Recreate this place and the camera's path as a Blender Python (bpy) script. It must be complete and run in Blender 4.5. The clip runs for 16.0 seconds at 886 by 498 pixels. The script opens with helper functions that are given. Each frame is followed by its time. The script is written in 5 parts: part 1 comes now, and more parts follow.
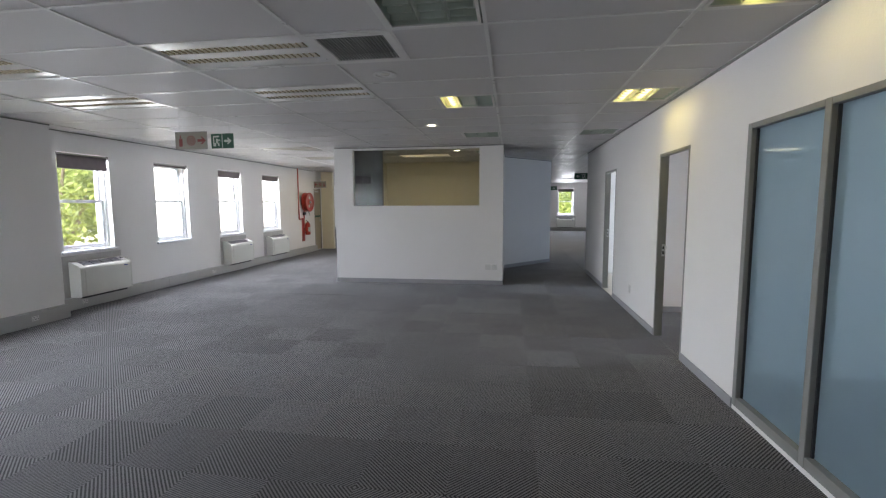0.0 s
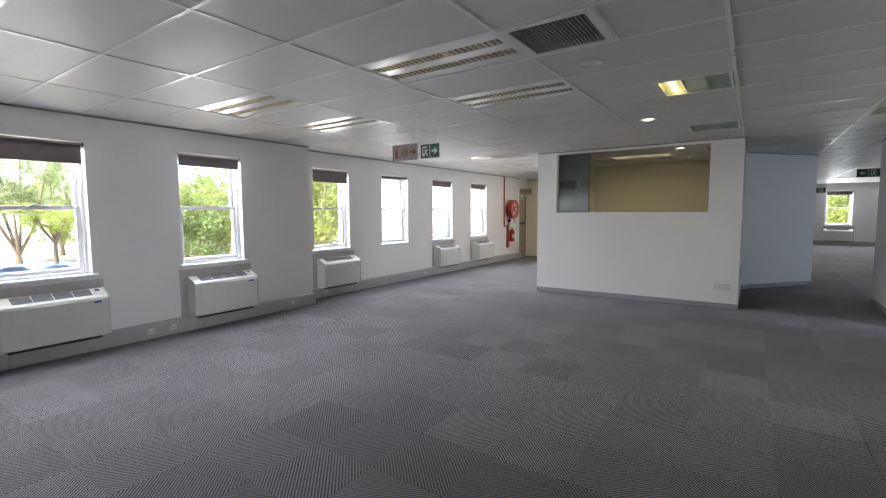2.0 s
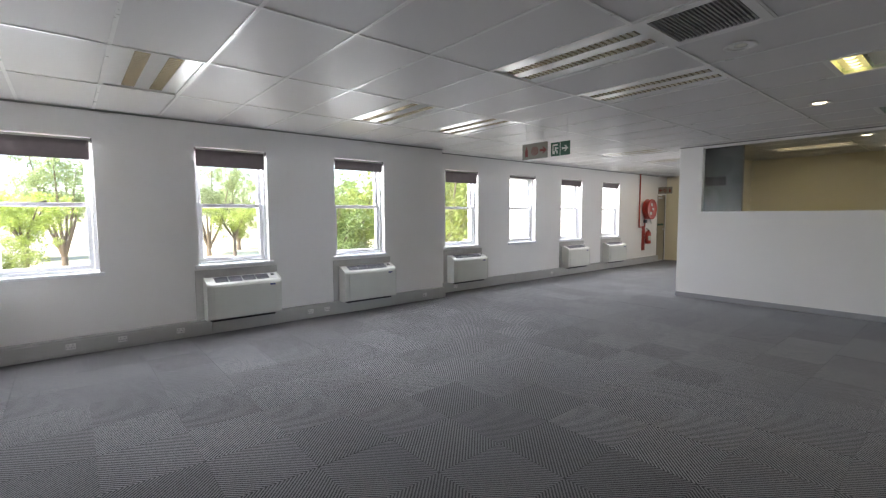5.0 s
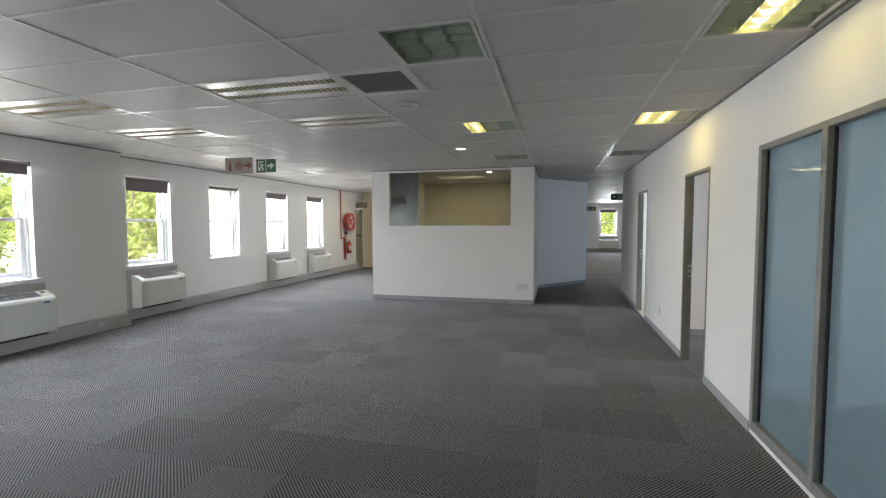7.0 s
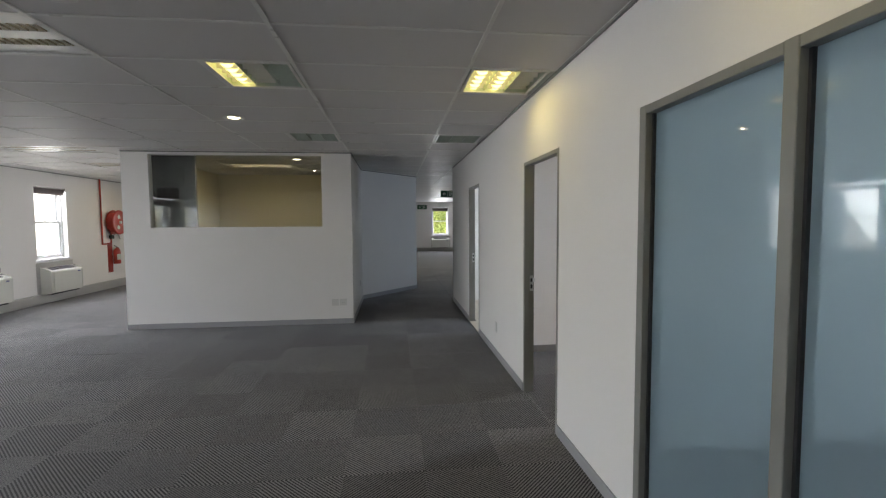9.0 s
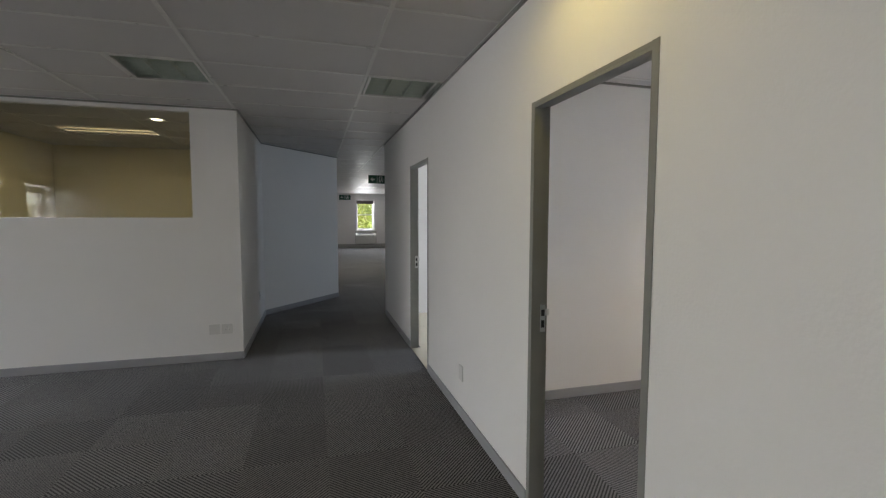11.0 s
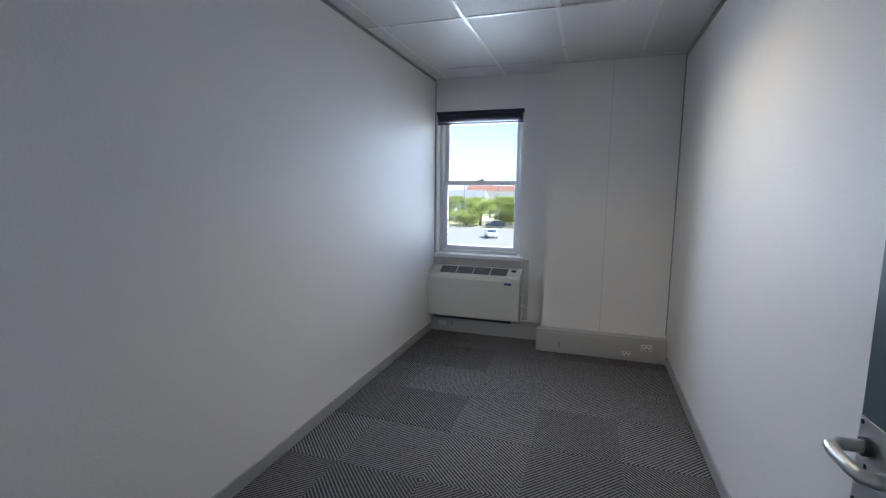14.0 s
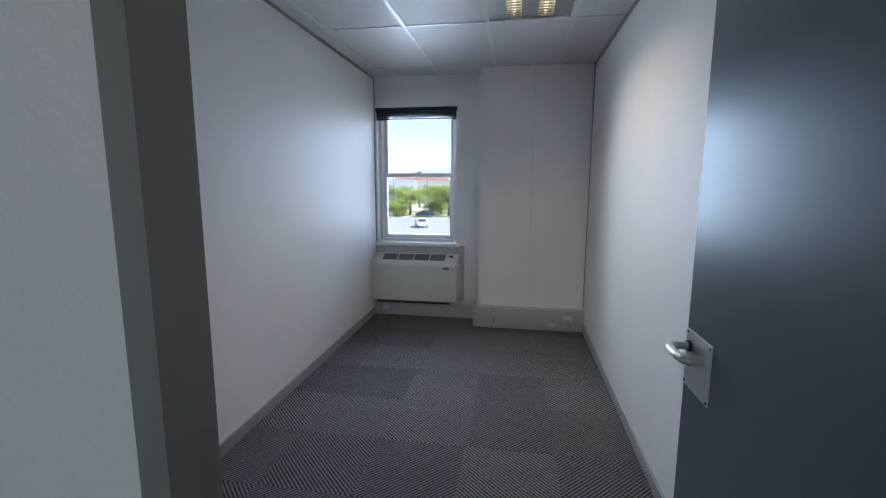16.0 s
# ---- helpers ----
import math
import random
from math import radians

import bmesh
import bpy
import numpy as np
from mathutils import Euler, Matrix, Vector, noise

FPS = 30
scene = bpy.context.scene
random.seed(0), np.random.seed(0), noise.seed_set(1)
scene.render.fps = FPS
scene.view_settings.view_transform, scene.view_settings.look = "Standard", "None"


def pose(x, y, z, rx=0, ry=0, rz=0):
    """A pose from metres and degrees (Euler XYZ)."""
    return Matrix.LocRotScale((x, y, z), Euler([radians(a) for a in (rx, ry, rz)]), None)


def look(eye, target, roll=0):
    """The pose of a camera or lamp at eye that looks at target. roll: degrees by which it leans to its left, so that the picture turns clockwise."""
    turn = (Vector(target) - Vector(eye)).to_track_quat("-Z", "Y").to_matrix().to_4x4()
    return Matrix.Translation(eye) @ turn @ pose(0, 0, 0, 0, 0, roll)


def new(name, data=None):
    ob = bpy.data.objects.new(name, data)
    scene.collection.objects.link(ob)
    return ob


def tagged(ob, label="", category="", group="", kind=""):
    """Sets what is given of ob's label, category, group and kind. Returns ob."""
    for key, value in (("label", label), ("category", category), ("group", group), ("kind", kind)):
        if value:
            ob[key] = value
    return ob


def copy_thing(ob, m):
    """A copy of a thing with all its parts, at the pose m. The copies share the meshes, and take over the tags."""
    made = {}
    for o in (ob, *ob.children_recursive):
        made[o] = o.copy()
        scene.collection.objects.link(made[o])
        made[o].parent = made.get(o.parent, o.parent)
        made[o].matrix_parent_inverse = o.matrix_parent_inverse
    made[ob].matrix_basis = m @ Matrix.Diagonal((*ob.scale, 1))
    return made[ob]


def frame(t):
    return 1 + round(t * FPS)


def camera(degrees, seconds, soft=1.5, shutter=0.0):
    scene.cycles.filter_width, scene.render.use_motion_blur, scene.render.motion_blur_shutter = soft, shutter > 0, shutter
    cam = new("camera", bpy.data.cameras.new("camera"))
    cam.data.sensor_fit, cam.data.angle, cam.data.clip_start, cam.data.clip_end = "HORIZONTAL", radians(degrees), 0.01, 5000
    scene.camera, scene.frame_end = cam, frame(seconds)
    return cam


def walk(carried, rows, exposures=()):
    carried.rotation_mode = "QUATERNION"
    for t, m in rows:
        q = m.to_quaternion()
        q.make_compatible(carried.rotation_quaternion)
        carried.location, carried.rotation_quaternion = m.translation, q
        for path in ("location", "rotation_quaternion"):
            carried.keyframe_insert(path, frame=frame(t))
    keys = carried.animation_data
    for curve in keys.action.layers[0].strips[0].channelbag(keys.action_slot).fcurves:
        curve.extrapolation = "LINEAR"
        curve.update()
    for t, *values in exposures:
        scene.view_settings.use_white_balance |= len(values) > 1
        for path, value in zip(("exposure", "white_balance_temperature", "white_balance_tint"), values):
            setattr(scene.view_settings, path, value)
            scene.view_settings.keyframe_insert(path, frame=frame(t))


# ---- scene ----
cam = camera(88.9, 16.0, soft=1.25)
PATH = [
    (0, (0.051, -0.533, 1.547), (-0.243, 1.435, 1.345), -0.3),
    (0.5, (-0.009, -0.277, 1.547), (-0.514, 1.649, 1.358), -0.4),
    (1, (-0.048, -0.162, 1.543), (-0.761, 1.698, 1.366), -0.4),
    (1.5, (-0.011, -0.171, 1.54), (-0.938, 1.593, 1.372), -0.5),
    (2, (0.049, -0.202, 1.528), (-1.077, 1.442, 1.365), -0.4),
    (2.5, (0.093, -0.245, 1.52), (-1.193, 1.279, 1.359), -0.5),
    (3, (0.137, -0.281, 1.508), (-1.279, 1.122, 1.348), -0.4),
    (3.5, (0.147, -0.319, 1.507), (-1.374, 0.969, 1.346), -0.4),
    (3.7, (0.138, -0.331, 1.516), (-1.418, 0.915, 1.353), -0.5),
    (5.8, (0.153, -0.442, 1.453), (-1.3, 0.927, 1.339), 0.3),
    (6, (0.137, -0.487, 1.496), (-1.22, 0.978, 1.38), -0.0),
    (6.5, (0.181, -0.653, 1.526), (-0.833, 1.066, 1.412), 0.0),
    (7, (0.311, -0.691, 1.541), (-0.173, 1.246, 1.429), -0.1),
    (7.5, (0.356, -0.506, 1.563), (0.328, 1.491, 1.449), -0.1),
    (8, (0.351, -0.194, 1.563), (0.542, 1.794, 1.451), 0.1),
    (8.2, (0.448, 0.051, 1.591), (0.653, 2.037, 1.468), -0.1),
    (10.3, (0.573, 2.146, 1.493), (0.826, 4.127, 1.382), -0.0),
    (10.5, (0.565, 2.333, 1.525), (0.885, 4.303, 1.406), 0.1),
    (11, (0.666, 2.855, 1.518), (1.211, 4.775, 1.375), 0.1),
    (11.5, (0.769, 3.321, 1.513), (1.608, 5.13, 1.35), 0.2),
    (12, (0.945, 3.704, 1.521), (2.1, 5.326, 1.337), 0.1),
    (12.5, (1.156, 3.99, 1.535), (2.593, 5.364, 1.315), 0.3),
    (13, (1.385, 4.185, 1.501), (3.012, 5.326, 1.278), 0.5),
    (13.5, (1.547, 4.41, 1.5), (3.334, 5.277, 1.265), 0.5),
    (14, (1.714, 4.548, 1.484), (3.601, 5.163, 1.23), 0.6),
    (14.5, (1.805, 4.613, 1.477), (3.74, 5.043, 1.214), 0.5),
    (15, (1.766, 4.637, 1.476), (3.725, 4.936, 1.207), 0.4),
    (15.5, (1.639, 4.544, 1.462), (3.601, 4.824, 1.193), 0.3),
    (16, (1.353, 4.569, 1.509), (3.305, 4.883, 1.212), 0.2),
]
walk(cam, [(t, look(eye, target, roll)) for t, eye, target, roll in PATH], [
    (0.0, 2.18, 6200, 12), (1.0, 2.3, 6350, 12), (3.0, 2.2, 6350, 12), (6.0, 2.14, 6350, 11), (7.0, 2.38, 6450, 8), (8.0, 2.08, 6400, 9), (10.3, 1.86, 6700, 10), (11.5, 1.74, 6600, 10), (12.0, 1.92, 6400, 10), (12.5, 1.5, 6050, 9), (13.0, 1.36, 5850, 10), (13.5, 1.36, 5750, 10), (14.0, 1.1, 5550, 10), (14.5, 0.94, 5400, 10), (15.5, 1.13, 5400, 10), (16.0, 1.06, 5400, 10)])

# ---- light ----
world = bpy.data.worlds.new("world")
scene.world = world
world.use_nodes = True
sky = world.node_tree.nodes.new("ShaderNodeTexSky")
sky.sky_type = "NISHITA"
sky.sun_disc = False
sky.sun_elevation, sky.sun_rotation = radians(52), radians(172)
world.node_tree.links.new(sky.outputs[0], world.node_tree.nodes["Background"].inputs[0])
world.node_tree.nodes["Background"].inputs[1].default_value = 0.15
sun = new("sun", bpy.data.lights.new("sun", "SUN"))
sun.data.energy, sun.data.angle, sun.data.color = 5.0, radians(0.5), (1, 0.95, 0.87)
sun.matrix_world = look((0, 0, 0), (-0.09, 0.60, -0.79))


def area_lamp(name, eye, target, sx, sy, watts, colour, spread=180):
    lamp = new(name, bpy.data.lights.new(name, "AREA"))
    lamp.data.shape, lamp.data.size, lamp.data.size_y = "RECTANGLE", sx, sy
    lamp.data.energy, lamp.data.color, lamp.data.spread = 0.48 * watts, colour, radians(spread)
    lamp.matrix_world = look(eye, target)
    return lamp


DAY = (0.94, 0.95, 0.985)
WARM = (1.0, 0.78, 0.26)
CEIL = 2.62
WEST_WINDOWS = [(-6.05, -0.97), (-6.05, 0.87), (-6.05, 2.71), (-6.38, 5.13), (-6.38, 6.93), (-6.38, 8.76), (-6.38, 10.57)]
for wx, wy in WEST_WINDOWS:
    area_lamp("window_daylight", (wx - 0.50, wy + 0.43, 1.70), (wx + 1.0, wy + 0.43, 0.35), 1.1, 1.6, 47, DAY, 145)
area_lamp("window_daylight", (6.75, 5.67, 1.62), (3, 4.35, 1.1), 0.84, 1.4, 27, (0.80, 0.87, 1.0), 100)
# Lamps added to brighten the side rooms, whose windows are out of view.
for wy, watts in ((1.9, 32), (7.6, 60)):
    area_lamp("window_daylight", (6.56, wy, 1.56), (3, wy, 0.6), 0.7, 1.3, watts, (0.78, 0.88, 1.0))
# At 4.44 and -4.66 the lamps are added for unseen windows.
for wx in (2.62 + 0.43, 4.44 + 0.43, -4.66 + 0.43, -10.12 + 0.43):
    area_lamp("window_daylight", (wx, 25.42, 1.55), (wx, 0, 1.5), 0.8, 1.3, 45, DAY)
# Lamp added at an unseen east window, for bluish light on the slanted wall.
area_lamp("window_daylight", (8.12, 11.0, 1.55), (0, 11.0, 1.5), 0.8, 1.3, 27, (0.62, 0.78, 1.0))
# fluorescent tubes and downlights that are switched on
for lx, ly, watts in ((-0.41, 4.42, 0.9), (1.39, 4.42, 1.3), (1.39, 2.02, 0.7)):
    area_lamp("tube_light", (lx, ly, 2.60), (lx, ly, 0), 0.12, 0.5, watts, WARM)
area_lamp("tube_light", (4.16, 4.51, 2.60), (4.16, 4.45, 0), 1.0, 0.2, 8, (1.0, 0.78, 0.46), 125)
for lx in (1.1, 2.9):
    area_lamp("tube_light", (lx, 16.3, 2.60), (lx, 16.3, 0), 1.0, 0.3, 9, (1.0, 0.83, 0.5))
area_lamp("tube_light", (-1.9, 9.8, 2.60), (-1.9, 9.8, 0), 1.0, 0.3, 4.2, (1.0, 0.84, 0.5))
# No fitting here: lamp added for the yellow light at the passage end.
area_lamp("tube_light", (-5.0, 12.6, 2.60), (-5.0, 12.6, 0), 0.5, 0.5, 5, (1.0, 0.82, 0.45))
area_lamp("downlight_beam", (-1.04, 5.78, 2.60), (-1.04, 5.78, 0), 0.1, 0.1, 0.9, (1.0, 0.85, 0.6))
area_lamp("downlight_beam", (-1.05, 8.81, 2.60), (-1.05, 8.81, 0), 0.1, 0.1, 0.9, (1.0, 0.85, 0.6))


# ---- materials ----
def material(name, colour, rough=0.6, metal=0.0, vary=0.06, scale=6.0, bump=0.0, bump_scale=120.0, spec=0.5, island=0.0, gloss=0.08):
    """A paint, metal or cloth: broad unevenness, fine grain and relief."""
    m = bpy.data.materials.new(name)
    m.use_nodes = True
    n, l = m.node_tree.nodes, m.node_tree.links
    b = n["Principled BSDF"]
    b.inputs["Roughness"].default_value, b.inputs["Metallic"].default_value = rough, metal
    b.inputs["Specular IOR Level"].default_value = spec
    co = n.new("ShaderNodeTexCoord")
    big = n.new("ShaderNodeTexNoise")
    big.inputs["Scale"].default_value, big.inputs["Detail"].default_value = scale, 5
    l.new(co.outputs["Object"], big.inputs["Vector"])
    ramp = n.new("ShaderNodeMix")
    ramp.data_type = "RGBA"
    lo, hi = 1 - vary, 1 + vary
    ramp.inputs[6].default_value = (*(c * lo for c in colour), 1)
    ramp.inputs[7].default_value = (*(min(1, c * hi) for c in colour), 1)
    l.new(big.outputs[0], ramp.inputs[0])
    out = ramp.outputs[2]
    if island:
        info = n.new("ShaderNodeObjectInfo")
        geo = n.new("ShaderNodeNewGeometry")
        add = n.new("ShaderNodeMath")
        l.new(info.outputs["Random"], add.inputs[0])
        l.new(geo.outputs["Random Per Island"], add.inputs[1])
        mul = n.new("ShaderNodeMapRange")
        mul.inputs["From Max"].default_value = 2
        mul.inputs["To Min"].default_value, mul.inputs["To Max"].default_value = 1 - island, 1 + island
        l.new(add.outputs[0], mul.inputs["Value"])
        hsv = n.new("ShaderNodeHueSaturation")
        l.new(mul.outputs[0], hsv.inputs["Value"])
        l.new(out, hsv.inputs["Color"])
        out = hsv.outputs[0]
    l.new(out, b.inputs["Base Color"])
    rr = n.new("ShaderNodeMapRange")
    rr.inputs["To Min"].default_value, rr.inputs["To Max"].default_value = max(0.02, rough - gloss), min(1, rough + gloss)
    l.new(big.outputs[0], rr.inputs["Value"])
    l.new(rr.outputs[0], b.inputs["Roughness"])
    if bump:
        fine = n.new("ShaderNodeTexNoise")
        fine.inputs["Scale"].default_value, fine.inputs["Detail"].default_value = bump_scale, 3
        l.new(co.outputs["Object"], fine.inputs["Vector"])
        bp = n.new("ShaderNodeBump")
        bp.inputs["Strength"].default_value, bp.inputs["Distance"].default_value = bump, 0.004
        l.new(fine.outputs[0], bp.inputs["Height"])
        l.new(bp.outputs[0], b.inputs["Normal"])
    return m


def carpet_material(name, axis):
    """Ribbed loop-pile carpet: dark and light ribs along one axis, flecked, each tile its own shade."""
    m = bpy.data.materials.new(name)
    m.use_nodes = True
    n, l = m.node_tree.nodes, m.node_tree.links
    b = n["Principled BSDF"]
    b.inputs["Roughness"].default_value, b.inputs["Specular IOR Level"].default_value = 0.88, 0.2
    b.inputs["Sheen Weight"].default_value = 0.12
    co = n.new("ShaderNodeTexCoord")
    wave = n.new("ShaderNodeTexWave")
    wave.bands_direction = axis
    wave.inputs["Scale"].default_value = 17.6
    wave.inputs["Distortion"].default_value = 1.0
    wave.inputs["Detail"].default_value, wave.inputs["Detail Scale"].default_value = 2, 5.0
    turn = n.new("ShaderNodeMapping")
    turn.inputs["Rotation"].default_value = (0, 0, radians(45))
    l.new(co.outputs["Object"], turn.inputs["Vector"])
    l.new(turn.outputs[0], wave.inputs["Vector"])
    fleck = n.new("ShaderNodeTexNoise")
    fleck.inputs["Scale"].default_value, fleck.inputs["Detail"].default_value = 260, 2
    l.new(co.outputs["Object"], fleck.inputs["Vector"])
    mixf = n.new("ShaderNodeMath")
    mixf.operation = "MULTIPLY_ADD"
    l.new(fleck.outputs[0], mixf.inputs[0])
    mixf.inputs[1].default_value = 1.0
    sub = n.new("ShaderNodeMath")
    sub.operation = "SUBTRACT"
    l.new(wave.outputs["Fac"], sub.inputs[0])
    sub.inputs[1].default_value = 0.50
    l.new(sub.outputs[0], mixf.inputs[2])
    ramp = n.new("ShaderNodeValToRGB")
    ramp.color_ramp.elements[0].position, ramp.color_ramp.elements[0].color = 0.36, (0.014, 0.0145, 0.017, 1)
    ramp.color_ramp.elements[1].position, ramp.color_ramp.elements[1].color = 0.66, (0.185, 0.18, 0.185, 1)
    l.new(mixf.outputs[0], ramp.inputs[0])
    info = n.new("ShaderNodeObjectInfo")
    geo = n.new("ShaderNodeNewGeometry")
    add = n.new("ShaderNodeMath")
    l.new(info.outputs["Random"], add.inputs[0])
    l.new(geo.outputs["Random Per Island"], add.inputs[1])
    rng = n.new("ShaderNodeMapRange")
    rng.inputs["From Max"].default_value = 2
    rng.inputs["To Min"].default_value, rng.inputs["To Max"].default_value = 0.58, 1.42
    l.new(add.outputs[0], rng.inputs["Value"])
    stain = n.new("ShaderNodeTexNoise")
    stain.inputs["Scale"].default_value, stain.inputs["Detail"].default_value = 0.8, 4
    l.new(geo.outputs["Position"], stain.inputs["Vector"])
    srng = n.new("ShaderNodeMapRange")
    srng.inputs["From Min"].default_value, srng.inputs["From Max"].default_value = 0.3, 0.7
    srng.inputs["To Min"].default_value, srng.inputs["To Max"].default_value = 0.85, 1.12
    l.new(stain.outputs[0], srng.inputs["Value"])
    both = n.new("ShaderNodeMath")
    both.operation = "MULTIPLY"
    l.new(rng.outputs[0], both.inputs[0])
    l.new(srng.outputs[0], both.inputs[1])
    hsv = n.new("ShaderNodeHueSaturation")
    l.new(both.outputs[0], hsv.inputs["Value"])
    l.new(ramp.outputs[0], hsv.inputs["Color"])
    l.new(hsv.outputs[0], b.inputs["Base Color"])
    bp = n.new("ShaderNodeBump")
    bp.inputs["Strength"].default_value, bp.inputs["Distance"].default_value = 0.3, 0.002
    l.new(mixf.outputs[0], bp.inputs["Height"])
    l.new(bp.outputs[0], b.inputs["Normal"])
    return m


def pane_gloss(n, l):
    """How much a pane mirrors: 4 per cent face on, rising steeply towards grazing."""
    lw, p, k = n.new("ShaderNodeLayerWeight"), n.new("ShaderNodeMath"), n.new("ShaderNodeMath")
    p.operation, k.operation = "POWER", "MULTIPLY_ADD"
    lw.inputs["Blend"].default_value = 0.5
    l.new(lw.outputs["Facing"], p.inputs[0])
    p.inputs[1].default_value = 5
    l.new(p.outputs[0], k.inputs[0])
    k.inputs[1].default_value, k.inputs[2].default_value = 0.9, 0.04
    return k.outputs[0]


def clear_glass(name, tint=(0.96, 0.98, 0.97)):
    m = bpy.data.materials.new(name)
    m.use_nodes = True
    n, l = m.node_tree.nodes, m.node_tree.links
    n.remove(n["Principled BSDF"])
    tr, gl = n.new("ShaderNodeBsdfTransparent"), n.new("ShaderNodeBsdfGlossy")
    mx, fr = n.new("ShaderNodeMixShader"), pane_gloss(n, l)
    tr.inputs[0].default_value = (*tint, 1)
    gl.inputs["Roughness"].default_value = 0.01
    l.new(fr, mx.inputs[0])
    l.new(tr.outputs[0], mx.inputs[1])
    l.new(gl.outputs[0], mx.inputs[2])
    l.new(mx.outputs[0], n["Material Output"].inputs[0])
    return m


def frosted_glass(name):
    """Glass with a pale blue frosted film on its far side: scattered light through, clear gloss on the face."""
    m = bpy.data.materials.new(name)
    m.use_nodes = True
    n, l = m.node_tree.nodes, m.node_tree.links
    n.remove(n["Principled BSDF"])
    tl, df, gl, rf = n.new("ShaderNodeBsdfTranslucent"), n.new("ShaderNodeBsdfDiffuse"), n.new("ShaderNodeBsdfGlossy"), n.new("ShaderNodeBsdfRefraction")
    m0, m1, m2, fr = n.new("ShaderNodeMixShader"), n.new("ShaderNodeMixShader"), n.new("ShaderNodeMixShader"), pane_gloss(n, l)
    tl.inputs[0].default_value = (0.70, 0.79, 0.83, 1)
    df.inputs[0].default_value = (0.34, 0.42, 0.46, 1)
    rf.inputs["Color"].default_value = (0.76, 0.85, 0.88, 1)
    rf.inputs["Roughness"].default_value, rf.inputs["IOR"].default_value = 0.34, 1.08
    gl.inputs["Roughness"].default_value = 0.03
    m0.inputs[0].default_value, m1.inputs[0].default_value = 0.80, 0.14
    l.new(tl.outputs[0], m0.inputs[1])
    l.new(rf.outputs[0], m0.inputs[2])
    l.new(m0.outputs[0], m1.inputs[1])
    l.new(df.outputs[0], m1.inputs[2])
    l.new(fr, m2.inputs[0])
    l.new(m1.outputs[0], m2.inputs[1])
    l.new(gl.outputs[0], m2.inputs[2])
    l.new(m2.outputs[0], n["Material Output"].inputs[0])
    return m


def leaf_material(name, colour):
    """Leaves that let part of the light through, each its own shade."""
    m = material(name, colour, 0.55, vary=0.3, scale=1.5, island=0.5)
    n, l = m.node_tree.nodes, m.node_tree.links
    tl, mx = n.new("ShaderNodeBsdfTranslucent"), n.new("ShaderNodeMixShader")
    b = n["Principled BSDF"]
    l.new(b.inputs["Base Color"].links[0].from_socket, tl.inputs[0])
    mx.inputs[0].default_value = 0.55
    l.new(b.outputs[0], mx.inputs[1])
    l.new(tl.outputs[0], mx.inputs[2])
    l.new(mx.outputs[0], n["Material Output"].inputs[0])
    return m


def glow(name, colour, strength):
    m = bpy.data.materials.new(name)
    m.use_nodes = True
    b = m.node_tree.nodes["Principled BSDF"]
    b.inputs["Base Color"].default_value = (*colour, 1)
    b.inputs["Emission Color"].default_value, b.inputs["Emission Strength"].default_value = (*colour, 1), strength
    return m


PAINT = material("wall_paint", (0.80, 0.785, 0.77), 0.55, vary=0.035, scale=1.3, bump=0.25, bump_scale=90)
CREAM = material("cream_wall", (0.70, 0.64, 0.47), 0.55, vary=0.04, scale=1.3, bump=0.2, bump_scale=90)
TILE = material("ceiling_tile", (0.61, 0.592, 0.587), 0.55, vary=0.03, scale=2.0, bump=0.2, bump_scale=220, island=0.05, spec=0.3)
TBAR = material("ceiling_grid", (0.68, 0.67, 0.65), 0.3, vary=0.05, scale=9)
GAP = material("dark_gap", (0.10, 0.095, 0.09), 0.6, vary=0.2)
SKIRT = material("grey_skirting", (0.33, 0.33, 0.345), 0.4, vary=0.08, scale=5)
TRUNK = material("grey_trunking", (0.42, 0.415, 0.40), 0.4, vary=0.06, scale=4, bump=0.06, bump_scale=60)
STEEL_PAINT = material("grey_steel_paint", (0.235, 0.235, 0.22), 0.38, vary=0.08, scale=5, bump=0.05, bump_scale=200)
ALU = material("anodised_aluminium", (0.62, 0.62, 0.61), 0.33, metal=0.8, vary=0.06, scale=14)
BRIGHT_ALU = material("bright_aluminium", (0.72, 0.72, 0.71), 0.32, metal=1.0, vary=0.06, scale=10)
DOOR_PAINT = material("blue_grey_door_laminate", (0.10, 0.13, 0.137), 0.33, spec=0.2, vary=0.03, scale=1.2, gloss=0.015)
TAUPE = material("taupe_door_paint", (0.36, 0.31, 0.22), 0.4, vary=0.06, scale=3)
WINDOW_WHITE = material("white_window_paint", (0.80, 0.80, 0.82), 0.35, vary=0.04, scale=8)
BLIND = material("brown_blind_cloth", (0.12, 0.098, 0.10), 0.75, vary=0.25, scale=10, bump=0.3, bump_scale=500)
NAVY = material("navy_blind_slats", (0.014, 0.018, 0.045), 0.4, vary=0.15, scale=20)
AC_WHITE = material("off_white_casing", (0.66, 0.665, 0.62), 0.38, vary=0.05, scale=5)
AC_PLATE = material("grey_backing_plate", (0.46, 0.45, 0.43), 0.5, vary=0.06, scale=5)
DARK = material("dark_plastic", (0.03, 0.03, 0.034), 0.5, vary=0.2, scale=20)
SLOT = material("grey_grille", (0.16, 0.155, 0.175), 0.5, vary=0.15, scale=30)
# Cream carries the bright reflections in the troughs as plain colour.
REFLECTOR = material("reflection_cream_enamel", (0.86, 0.81, 0.68), 0.2, vary=0.03)
BLADE = material("bright_louvre_blade", (0.62, 0.55, 0.42), 0.25, metal=0.8, vary=0.1)
